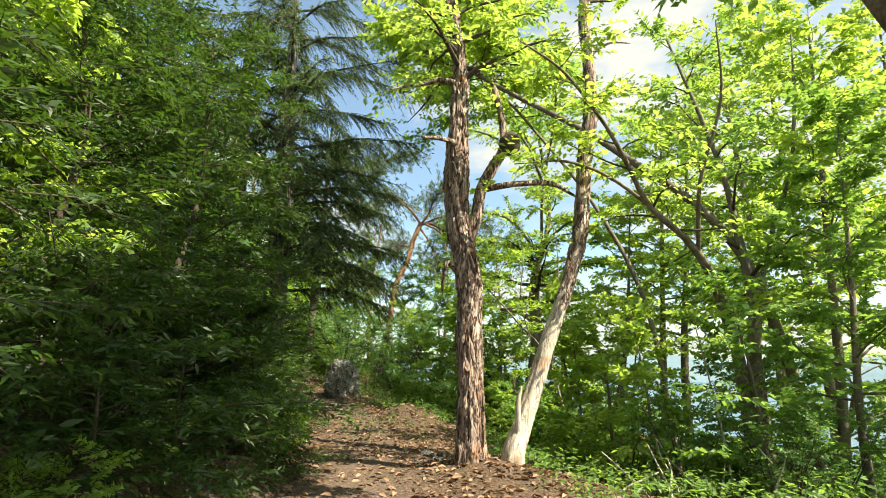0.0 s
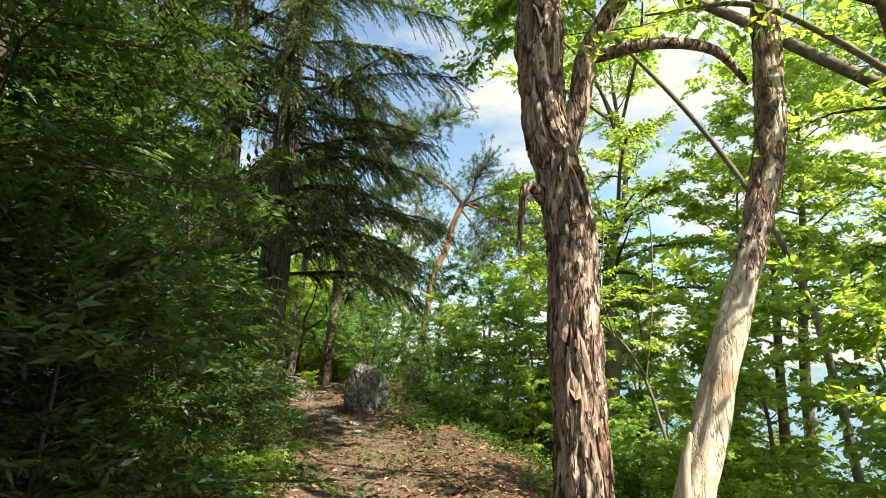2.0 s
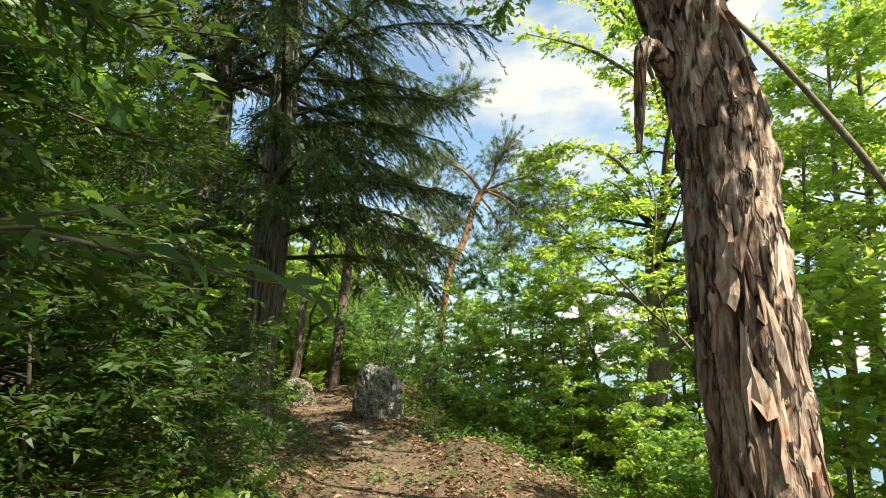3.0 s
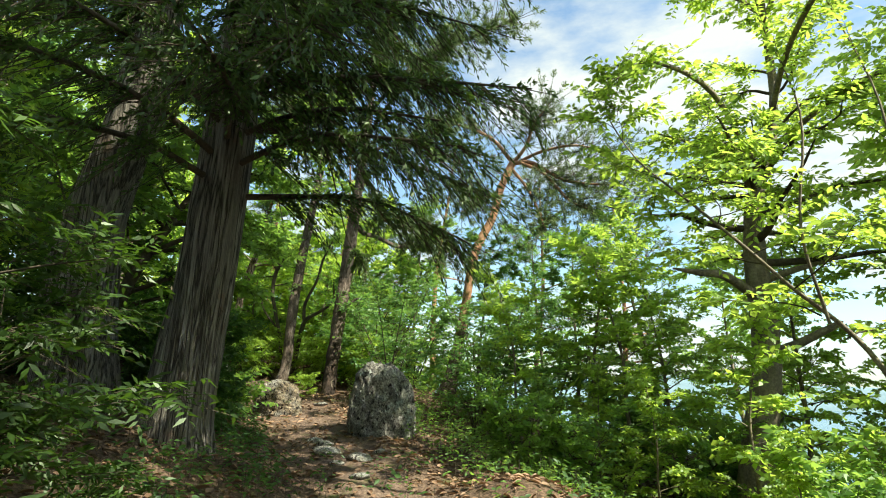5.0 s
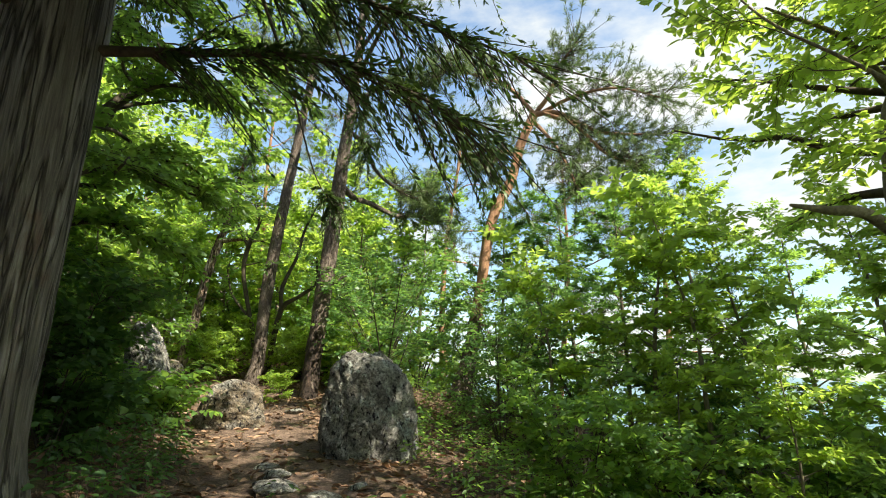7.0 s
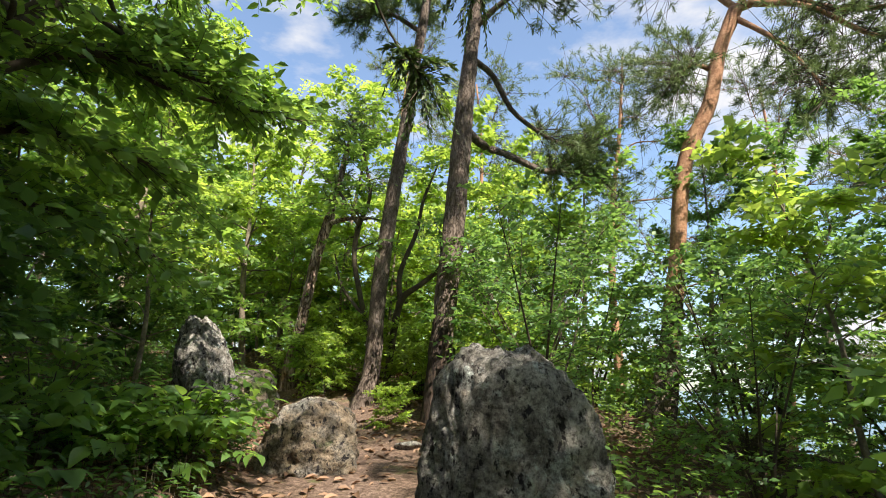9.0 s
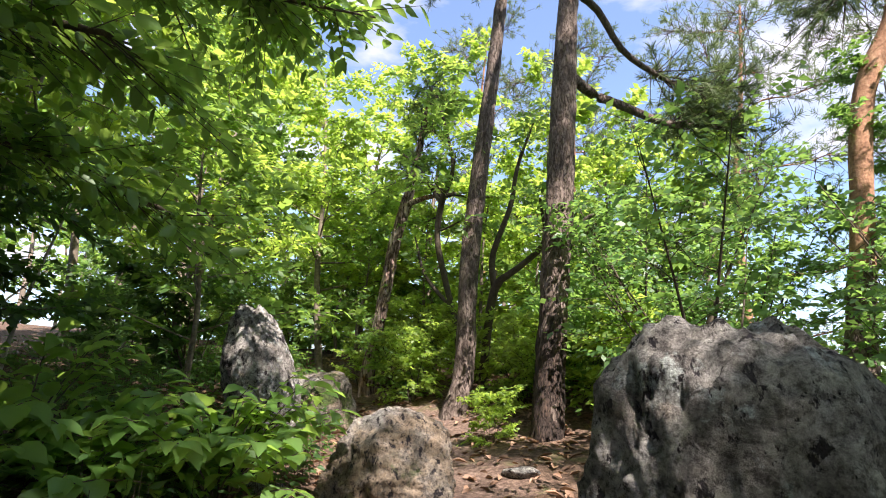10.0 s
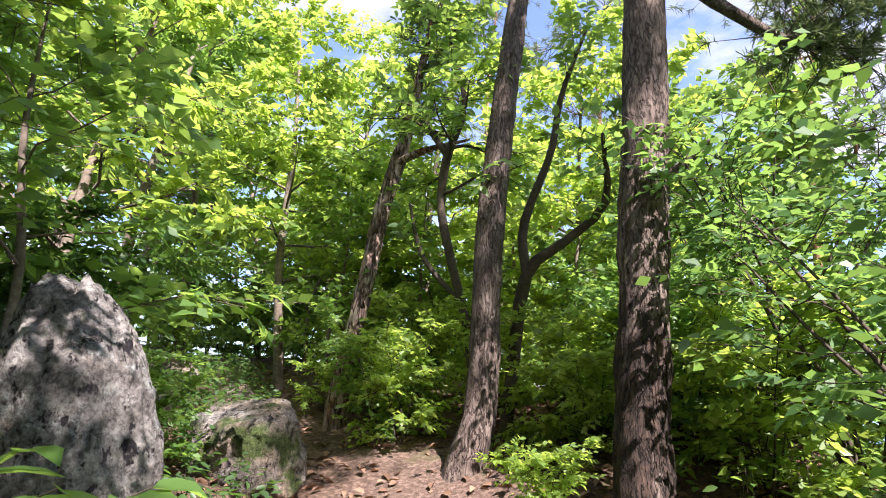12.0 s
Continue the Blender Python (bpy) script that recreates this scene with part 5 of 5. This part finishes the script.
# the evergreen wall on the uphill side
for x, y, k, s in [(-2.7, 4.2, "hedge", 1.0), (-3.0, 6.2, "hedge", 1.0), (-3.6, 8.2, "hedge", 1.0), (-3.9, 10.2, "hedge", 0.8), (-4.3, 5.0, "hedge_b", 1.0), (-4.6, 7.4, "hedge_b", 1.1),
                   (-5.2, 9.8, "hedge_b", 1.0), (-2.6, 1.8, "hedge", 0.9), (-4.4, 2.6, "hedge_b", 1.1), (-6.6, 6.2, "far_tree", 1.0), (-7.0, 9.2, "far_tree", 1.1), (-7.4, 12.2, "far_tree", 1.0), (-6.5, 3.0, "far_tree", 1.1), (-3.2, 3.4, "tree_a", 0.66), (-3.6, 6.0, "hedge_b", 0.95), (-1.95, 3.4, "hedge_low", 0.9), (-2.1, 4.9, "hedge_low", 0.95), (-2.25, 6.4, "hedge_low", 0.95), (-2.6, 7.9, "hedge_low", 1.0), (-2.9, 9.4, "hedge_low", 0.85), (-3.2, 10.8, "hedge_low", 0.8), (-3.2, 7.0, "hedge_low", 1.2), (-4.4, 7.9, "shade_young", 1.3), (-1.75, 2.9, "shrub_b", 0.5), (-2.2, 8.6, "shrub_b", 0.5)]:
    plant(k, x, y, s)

# saplings and young trees on the downhill side
for x, y, k, s in [(3.4, 8.6, "sapling", 0.8), (4.6, 7.6, "sapling_b", 0.9), (6.2, 8.2, "tree_b", 0.8), (9.4, 16.2, "tree_f", 1.0), (7.6, 11.2, "tree_e", 1.1), (3.6, 11.2, "sapling", 1.0), (2.9, 11.5, "sapling", 0.85),
                   (8.6, 20.5, "tree_f", 0.95), (1.6, 14.4, "sapling", 0.45), (3.8, 14.0, "sapling", 0.6), (5.3, 17.4, "tree_e", 1.0), (7.0, 9.9, "shrub_d", 1.1), (8.0, 10.4, "shrub_c", 1.1), (6.3, 11.0, "shrub_b", 1.0), (9.2, 9.6, "sapling_b", 0.9), (8.8, 11.6, "sapling_b", 1.0), (7.6, 8.9, "shrub_c", 1.0), (5.4, 10.8, "shrub_a", 1.0), (10.4, 11.6, "sapling_b", 1.1), (12.0, 18.0, "tree_f", 1.05), (7.4, 19.5, "tree_e", 1.35), (2.1, 17.2, "sapling", 0.85), (3.7, 16.8, "sapling", 0.8), (0.7, 21.2, "tree_a", 0.7), (2.1, 21.6, "tree_a", 0.8), (4.2, 20.8, "tree_a", 0.85), (5.4, 18.6, "tree_a", 0.9), (1.0, 17.4, "sapling", 0.6),
                   (0.4, 19.2, "sapling", 0.6), (1.4, 20.6, "sapling", 1.2), (-0.9, 21.0, "sapling", 1.0), (0.4, 23.0, "tree_c", 0.75), 
                   (2.6, 24.0, "tree_b", 0.85), (-2.2, 24.6, "tree_c", 0.65), (-6.8, 27.6, "tree_a", 1.15), (-5.2, 29.5, "tree_b", 1.2), (4.6, 22.0, "tree_a", 1.0), (6.8, 20.0, "tree_a", 1.0), (-0.2, 26.4, "tree_c", 0.9), (8.6, 13.0, "tree_b", 1.1), (9.0, 17.0, "tree_c", 1.1),
                   (-1.4, 28.5, "tree_b", 0.9), (5.6, 27.0, "tree_b", 1.0),
                   (8.6, 5.4, "tree_b", 1.0), (12.8, 15.0, "tree_f", 1.0), (7.0, 6.2, "sapling_b", 1.1), (10.5, 8.6, "tree_c", 1.2)]:
    plant(k, x, y, s)

# woods uphill and ahead
for x, y, k, s in [(-9.2, 17.6, "tree_a", 0.95), (-10.2, 20.4, "tree_a", 0.9), (-7.2, 15.2, "tree_b", 0.9), (-8.3, 19.4, "sapling_b", 1.0), (-7.3, 17.0, "shade_young", 0.7), (-10.6, 23.4, "tree_a", 0.9), (-9.6, 25.6, "tree_a", 1.0), (-8.0, 26.6, "tree_a", 1.0),
                   (-12.6, 22.0, "tree_b", 1.0), (-12.0, 26.0, "tree_a", 1.1), (-14.6, 24.4, "tree_b", 1.1), (-11.8, 18.8, "tree_c", 1.0), (-14.0, 20.6, "tree_b", 1.1), (-10.0, 29.0, "tree_a", 1.2),
                   (-7.0, 29.6, "tree_b", 1.1), (-13.6, 29.4, "tree_a", 1.2), (-16.4, 27.6, "tree_b", 1.3), (-9.7, 23.4, "sapling_b", 0.9), (-7.9, 24.4, "sapling", 1.0), (-11.4, 24.6, "sapling_b", 1.2),
                   (-8.9, 15.2, "tree_a", 1.0), (-10.6, 16.0, "tree_d", 1.1), (-17.0, 22.6, "tree_c", 1.3), (-18.4, 25.2, "tree_b", 1.3), (-12.2, 13.4, "tree_b", 1.2), (-9.6, 12.0, "tree_c", 1.1)]:
    plant(k, x, y, s)

# thicket that closes the view between the stems
for i in range(34):
    x = -5 - 13 * (i + 0.5) / 34 + _place.uniform(-0.5, 0.5)
    y = 25.5 + 5.5 * ((i * 7) % 11) / 11 + _place.uniform(-0.4, 0.4)
    plant(["sapling", "sapling_b", "shrub_a", "shrub_c"][i % 4], x, y, _place.uniform(0.9, 1.3))

# tangle of thin stems below the pines and by the bare tree
for x, y, s in [(3.7, 8.3, 0.55), (4.7, 7.7, 0.6), (5.7, 8.3, 0.7), (3.1, 8.9, 0.5), (6.2, 7.0, 0.6), (4.3, 6.6, 0.4), (-4.4, 22.6, 1.0), (-3.9, 21.3, 0.85), (-4.0, 24.4, 1.1), (-1.9, 22.7, 1.0), (-4.9, 23.6, 1.1), (-1.6, 23.0, 1.0), (-1.9, 20.6, 0.7), (-0.4, 22.0, 0.9), (-5.8, 25.0, 1.2)]:
    plant("thicket", x, y, s)

# low growth round the pines' feet
for x, y, k, s in [(-7.7, 22.3, "shrub_b", 0.7), (-8.1, 22.5, "shrub_a", 0.7), (-6.35, 22.75, "shrub_b", 0.8), (-6.0, 22.3, "shrub_b", 0.6), (-9.2, 22.9, "shrub_b", 0.6), (-8.4, 23.3, "shrub_b", 0.9), (-7.2, 23.0, "shrub_b", 0.8),
                   (-5.0, 22.4, "shrub_b", 0.7), (-5.9, 21.2, "shrub_b", 0.4), (-9.8, 23.8, "sapling", 0.8), (-8.9, 24.2, "sapling", 0.8), (-7.0, 24.4, "sapling", 0.9), (-7.9, 20.1, "shrub_a", 0.4)]:
    plant(k, x, y, s)

# undergrowth
_u = random.Random(9)
count = 0
while count < 140:
    x, y = _u.uniform(-14, 10), _u.uniform(3.5, 30)
    d = float(trail_off(x, y))
    if d > 0:
        lim = 3.5 if y < 13 else 1.6
        if d < lim or (-4.8 < x < 1.2 and 18.2 < y < 24.0) or (-2.2 < x < 0.9 and 12.0 < y < 16.6) or (y < 9.5 and x < 2.9 and y > 6.2) or (y < 9.0 and x < 7.5) or (abs(x + 3.3) < 1.3 and abs(y - 18.4) < 1.6):
            continue
        kind = _u.choice(["shrub_a", "shrub_b", "shrub_b", "shrub_b", "shrub_a"] if y < 19 else ["shrub_a", "shrub_b", "shrub_c"])
    else:
        if d > -1.5 or y < 13.5 or (abs(x + 7.2) < 1.0 and y < 20.5) or (abs(x + 8.3) < 1.0 and abs(y - 20.6) < 1.4):
            continue
        kind = "shrub_d" if y < 20.5 else _u.choice(["shrub_a", "shrub_d", "shrub_b"])
    if math.hypot(x + 4.6, y - 14.4) < 1.1 or (-11.5 < x < -7.4 and abs(y - 20.6 - 0.5 * (-7.6 - x)) < 0.9):
        continue
    plant(kind, x, y, _u.uniform(0.6, 1.05))
    count += 1

# distant trees, lower down the slope and along the ridge
for i in range(44):
    a = _u.uniform(-100, 75)
    r = _u.uniform(34, 62)
    x, y = math.sin(radians(a)) * r, 12 + math.cos(radians(a)) * r
    if x > 4 and _u.random() < 0.45:
        continue
    plant("far_tree", x, y, _u.uniform(1.3, 1.9))

# pines on the ridge ahead, whose thin needled limbs veil the sky
def ridge_pine(seed, x, y, height):
    rng = np.random.default_rng(seed)
    z = float(ground_z(x, y))
    lean = rng.uniform(-0.06, 0.06, 2)
    rows = [(x + lean[0] * h + 0.15 * math.sin(h * 0.6 + seed), y + lean[1] * h, z + h, 0.17 * (1 - 0.85 * h / height)) for h in np.linspace(0, height, 7)]
    ls = limbs_of(rng, rows, 15, 0.5, 3.6, 0.15, 0.12, 0.4)
    tree("ridge_pine", rows, BARK_RED, "slim red-barked pine on the ridge with airy needled limbs", ls, 0.008, 30, 12, crown=pine_crown(seed, ls, 48, 22, 0.16, 0.9), crown_mat=NEEDLE_PINE, group="pines on the ridge")


for k, (x, y, h) in enumerate([(-4.6, 29.5, 13.5), (-8.2, 30.5, 14.0), (-0.6, 31.5, 14.5), (2.6, 29.5, 13.0), (-12.5, 32.0, 15.0)]):
    ridge_pine(201 + k, x, y, h)

# unseen trees added behind the start to shade the trail and hedge
for x, y, k, s in [(3.5, -6.0, "tree_b", 1.3), (-3.0, -4.0, "tree_b", 1.4), (0.5, -9.0, "tree_c", 1.5), (-7.0, -2.0, "tree_b", 1.5), (2.7, 0.9, "unseen_canopy", 0.68)]:
    plant(k, x, y, s)


# ---- fallen leaves, herbs, sticks and stones ----
def scatter(rng, n, x0, x1, y0, y1, weight):
    out = []
    while len(out) < n:
        x, y = rng.uniform(x0, x1), rng.uniform(y0, y1)
        if rng.random() < weight(x, y):
            out.append((x, y))
    return np.array(out)


def floor_leaves():
    rng = np.random.default_rng(91)
    p = scatter(rng, 22000, -12, 5, 3, 26, lambda x, y: 0.45 if abs(float(trail_off(x, y))) < 0.7 else (1.0 if abs(float(trail_off(x, y))) < 3 else 0.35))
    z = ground_z(p[:, 0], p[:, 1]) + rng.uniform(0.004, 0.03, len(p))
    pos = np.column_stack([p, z])
    az = rng.uniform(0, 6.28, len(p))
    way = np.column_stack([np.cos(az), np.sin(az), rng.normal(0, 0.25, len(p))])
    up = np.column_stack([rng.normal(0, 0.35, len(p)), rng.normal(0, 0.35, len(p)), np.ones(len(p))])
    return blades(pos, way, up, rng.uniform(0.06, 0.14, len(p)), "leaf", 0.28)


tagged(part("fallen_leaves", floor_leaves(), DEAD_LEAF), "dry curled brown leaves scattered over the forest floor", "leaf litter", kind="stuff")


def herbs(seed, n, weight, size, box, tall):
    """Low broad-leaved plants: rosettes of leaves on short stems."""
    rng = np.random.default_rng(seed)
    p = scatter(rng, n, *box, weight)
    z = ground_z(p[:, 0], p[:, 1])
    per = 9
    h = rng.uniform(0.3, 1.0, (n, per)) * tall * rng.uniform(0.5, 1.2, (n, 1))
    az = rng.uniform(0, 6.28, (n, per))
    out = rng.uniform(0.02, 0.14, (n, per))
    pos = np.stack([p[:, 0, None] + np.cos(az) * out, p[:, 1, None] + np.sin(az) * out, z[:, None] + h], axis=-1)
    way = np.stack([np.cos(az), np.sin(az), rng.normal(-0.1, 0.25, (n, per))], axis=-1)
    up = np.array([0, 0, 1.0]) + rng.normal(0, 0.35, (n, per, 3))
    g = blades(pos.reshape(-1, 3), way.reshape(-1, 3), up.reshape(-1, 3), (size * rng.uniform(0.6, 1.25, (n, per))).ravel(), "leaf")
    feet = np.stack([p[:, 0], p[:, 1], z - 0.02], axis=-1)
    stems = thin_sticks(feet, np.stack([p[:, 0], p[:, 1], z + h.max(axis=1)], axis=-1), 0.003, 0.0015)
    return g, stems


def bank(x, y):
    d = float(trail_off(x, y))
    if math.hypot(x + 4.6, y - 14.4) < 0.6:
        return 0.0
    if y < 16.2:
        return 0.5 if -1.9 < d < -0.95 else 0.06
    return 1.0 if -3.2 < d < -0.95 else (0.3 if d <= -3.2 else 0.0)


def downhill(x, y):
    d = float(trail_off(x, y))
    if -2.2 < x < 0.6 and 12.5 < y < 15.8:
        return 0.06
    return 1.0 if (1.3 if y > 14 else 2.2) < d < 6 else 0.0


# bank herbs take the shade-darkened green
for nm, geo, mat, lab in (("bank_plants", herbs(92, 1900, bank, 0.075, (-12, 0, 10, 25), 0.3), LEAF_SHADE, "low herbs growing thickly on the bank, their green darkened for shade"),
                          ("slope_plants", herbs(93, 2400, downhill, 0.08, (-8, 9, 4, 27), 0.35), LEAF_MID, "low sunlit herbs and seedlings on the slope")):
    holder = root(nm, (0, 0, 0), lab, "plants", kind="stuff")
    part("leaf_mass", geo[0], mat, holder)["kind"] = "stuff"
    part("stem_mass", geo[1], BARK_TWIG, holder)["kind"] = "stuff"


# broad-leaved bush that hangs over the trail's edge
def leaf_bush(seed, x, y, size, stem_count, leaf=LEAF_MID):
    rng = np.random.default_rng(seed)
    at = (x, y, float(ground_z(x, y)))
    bush = root("broadleaf_bush", at, "bush with large pointed green leaves on arching stems beside the trail", "bush")
    kinds = [mesh_of("leaf", *blades(np.zeros((1, 3)), np.array([[0, 1.0, 0]]), np.array([[0, 0, 1.0]]), np.array([1.0]), "broad", c), leaf) for c in (0.1, 0.22, 0.32)]
    stems = []
    for k in range(stem_count):
        az = rng.uniform(0, 6.28)
        ln = rng.uniform(0.5, 1.15) * size
        ri = rng.uniform(0.6, 1.35)
        rows = []
        for u in (0, 0.35, 0.7, 1.0):
            rows.append((math.cos(az) * ln * u * math.cos(ri) + rng.normal(0, 0.02), math.sin(az) * ln * u * math.cos(ri) + rng.normal(0, 0.02), ln * (math.sin(ri) * u - 0.35 * u * u), 0.007 * (1 - 0.7 * u)))
        stems.append(tube(rows, 8, 5))
        pts, t = along(rows, np.linspace(0.3, 1.0, 11))
        for q in range(11):
            side = np.cross(t[q], (0, 0, 1.0))
            w = Vector(t[q] * 0.5 + side * (1 if q % 2 else -1) * 0.9 + rng.normal(0, 0.15, 3) + np.array([0, 0, -0.35]))
            if q == 10:
                w = Vector(t[q] + np.array([0, 0, -0.5]))
            lf = new("leaf", kinds[int(rng.integers(3))])
            lf.parent = bush
            m = w.to_track_quat("Y", "Z").to_matrix().to_4x4()
            s = 0.15 * rng.uniform(0.6, 1.15)
            lf.matrix_basis = Matrix.Translation(pts[q, :3]) @ m @ pose(0, 0, 0, 0, rng.normal(0, 18), 0) @ Matrix.Diagonal((s, s, s, 1))
    part("stem", joined(stems), BARK_TWIG, bush)


leaf_bush(95, -6.25, 17.55, 0.95, 27)
leaf_bush(97, -6.45, 18.6, 1.25, 27)
leaf_bush(94, -6.05, 18.3, 1.1, 34)
leaf_bush(98, -6.7, 17.5, 1.2, 26)
# same bush, leaf colour darkened to stand for shade
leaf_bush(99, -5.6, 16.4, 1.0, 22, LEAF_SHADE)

# broken sticks by the bare tree
_s = np.random.default_rng(96)
for x, y, ln, az, ri in [(2.9, 7.3, 0.8, 150, 40), (3.1, 7.2, 0.7, 120, 62), (3.3, 7.5, 0.9, 100, 55), (2.6, 7.6, 1.1, 200, 10), (3.6, 7.0, 0.8, 60, 25), (4.6, 6.8, 0.9, 170, 50), (4.2, 7.4, 1.3, 20, 15), (2.4, 7.1, 0.6, 20, 20), (3.0, 6.9, 0.7, 75, 35), (3.7, 7.6, 1.0, 135, 48), (5.0, 7.2, 0.8, 110, 30), (4.0, 6.5, 0.6, 40, 55), (-8.9, 17.4, 1.3, 70, 50), (-10.5, 19.6, 1.0, 60, 55)]:
    z = float(ground_z(x, y))
    c, s = math.cos(radians(az)), math.sin(radians(az))
    cr, sr = math.cos(radians(ri)), math.sin(radians(ri))
    rows = [(c * cr * ln * u + _s.normal(0, 0.02), s * cr * ln * u + _s.normal(0, 0.02), sr * ln * u - 0.04 * (u == 0), 0.017 * (1 - 0.6 * u)) for u in (0, 0.3, 0.65, 1.0)]
    st = part("stick", tube(rows, 12, 6), DEADWOOD)
    st.location = (x, y, z)
    tagged(st, "bleached broken stick in the undergrowth", "stick", "sticks in the undergrowth")

# bare slender poles among the saplings
for x, y, h, lean in [(4.2, 7.9, 2.6, -0.12), (-8.4, 17.9, 1.6, 0.35), (6.0, 7.4, 2.2, 0.1)]:
    z = float(ground_z(x, y))
    ob = part("dead_sapling", tube([(0, 0, -0.1, 0.02), (lean * h * 0.3, 0.02, h * 0.4, 0.016), (lean * h, 0.1, h, 0.005)], 20, 7), DEADWOOD)
    ob.location = (x, y, z)
    tagged(ob, "bare pale dead sapling stem", "sapling", "dead saplings")

# stump and flat stones of the trail
stump_rows = [(0, 0, -0.5, 0.2), (0.0, 0, 0.1, 0.14), (0.02, 0.01, 0.5, 0.125), (0.0, 0.02, 0.85, 0.11)]
st = part("tree_stump", tube(stump_rows, 30, 18, 0.02, (9, 4), 3.0), BARK_FLAKY)
st.location = (-0.75, 20.0, float(ground_z(-0.75, 20.0)))
tagged(st, "broken brown tree stump below the trail", "stump")
for k, (x, y, s) in enumerate([(-3.15, 16.5, 0.2), (-3.75, 16.75, 0.24), (-3.4, 16.2, 0.14), (-3.95, 17.2, 0.2), (-2.9, 15.6, 0.15), (-4.2, 17.5, 0.16), (-0.05, 9.0, 0.16), (0.15, 8.6, 0.13), (-0.15, 8.4, 0.1), (0.25, 9.2, 0.12), (-6.4, 18.9, 0.2), (-5.2, 20.4, 0.16), (-3.0, 16.9, 0.12)]):
    boulder("trail_stone", (x, y, float(ground_z(x, y)) + s * 0.08), (s, s * 0.8, s * 0.34), (5, 4, 50 * k), 20 + k, ROCK, "flat grey stone half buried in the trail", detail=3)["group"] = "stones in the trail"
for k, (x, y, s) in enumerate([(0.2, 8.75, 0.1), (0.35, 8.5, 0.08), (0.05, 8.8, 0.07)]):
    boulder("dark_stone", (x, y, float(ground_z(x, y)) + s * 0.5), (s, s, s * 0.8), (9, 4, 70 * k), 40 + k, BARK_TWIG, "small dark stone in a heap beside the tree", detail=3)["group"] = "stone heap"
for k, (x, y, r) in enumerate([(-10.5, 21.8, 0.34), (-10.0, 22.3, 0.26), (-9.3, 20.9, 0.2)]):
    boulder("bank_rock", (x, y, float(ground_z(x, y)) + r * 0.3), (r, r * 0.8, r * 0.7), (5, 0, 50 * k), 14 + k, ROCK_EARTHY, "earthy rock half sunk in the bank beside the path", detail=4)["group"] = "rocks in the bank"
for ob in list(KINDS.values()):
    for o in (*ob.children_recursive, ob):
        bpy.data.objects.remove(o)
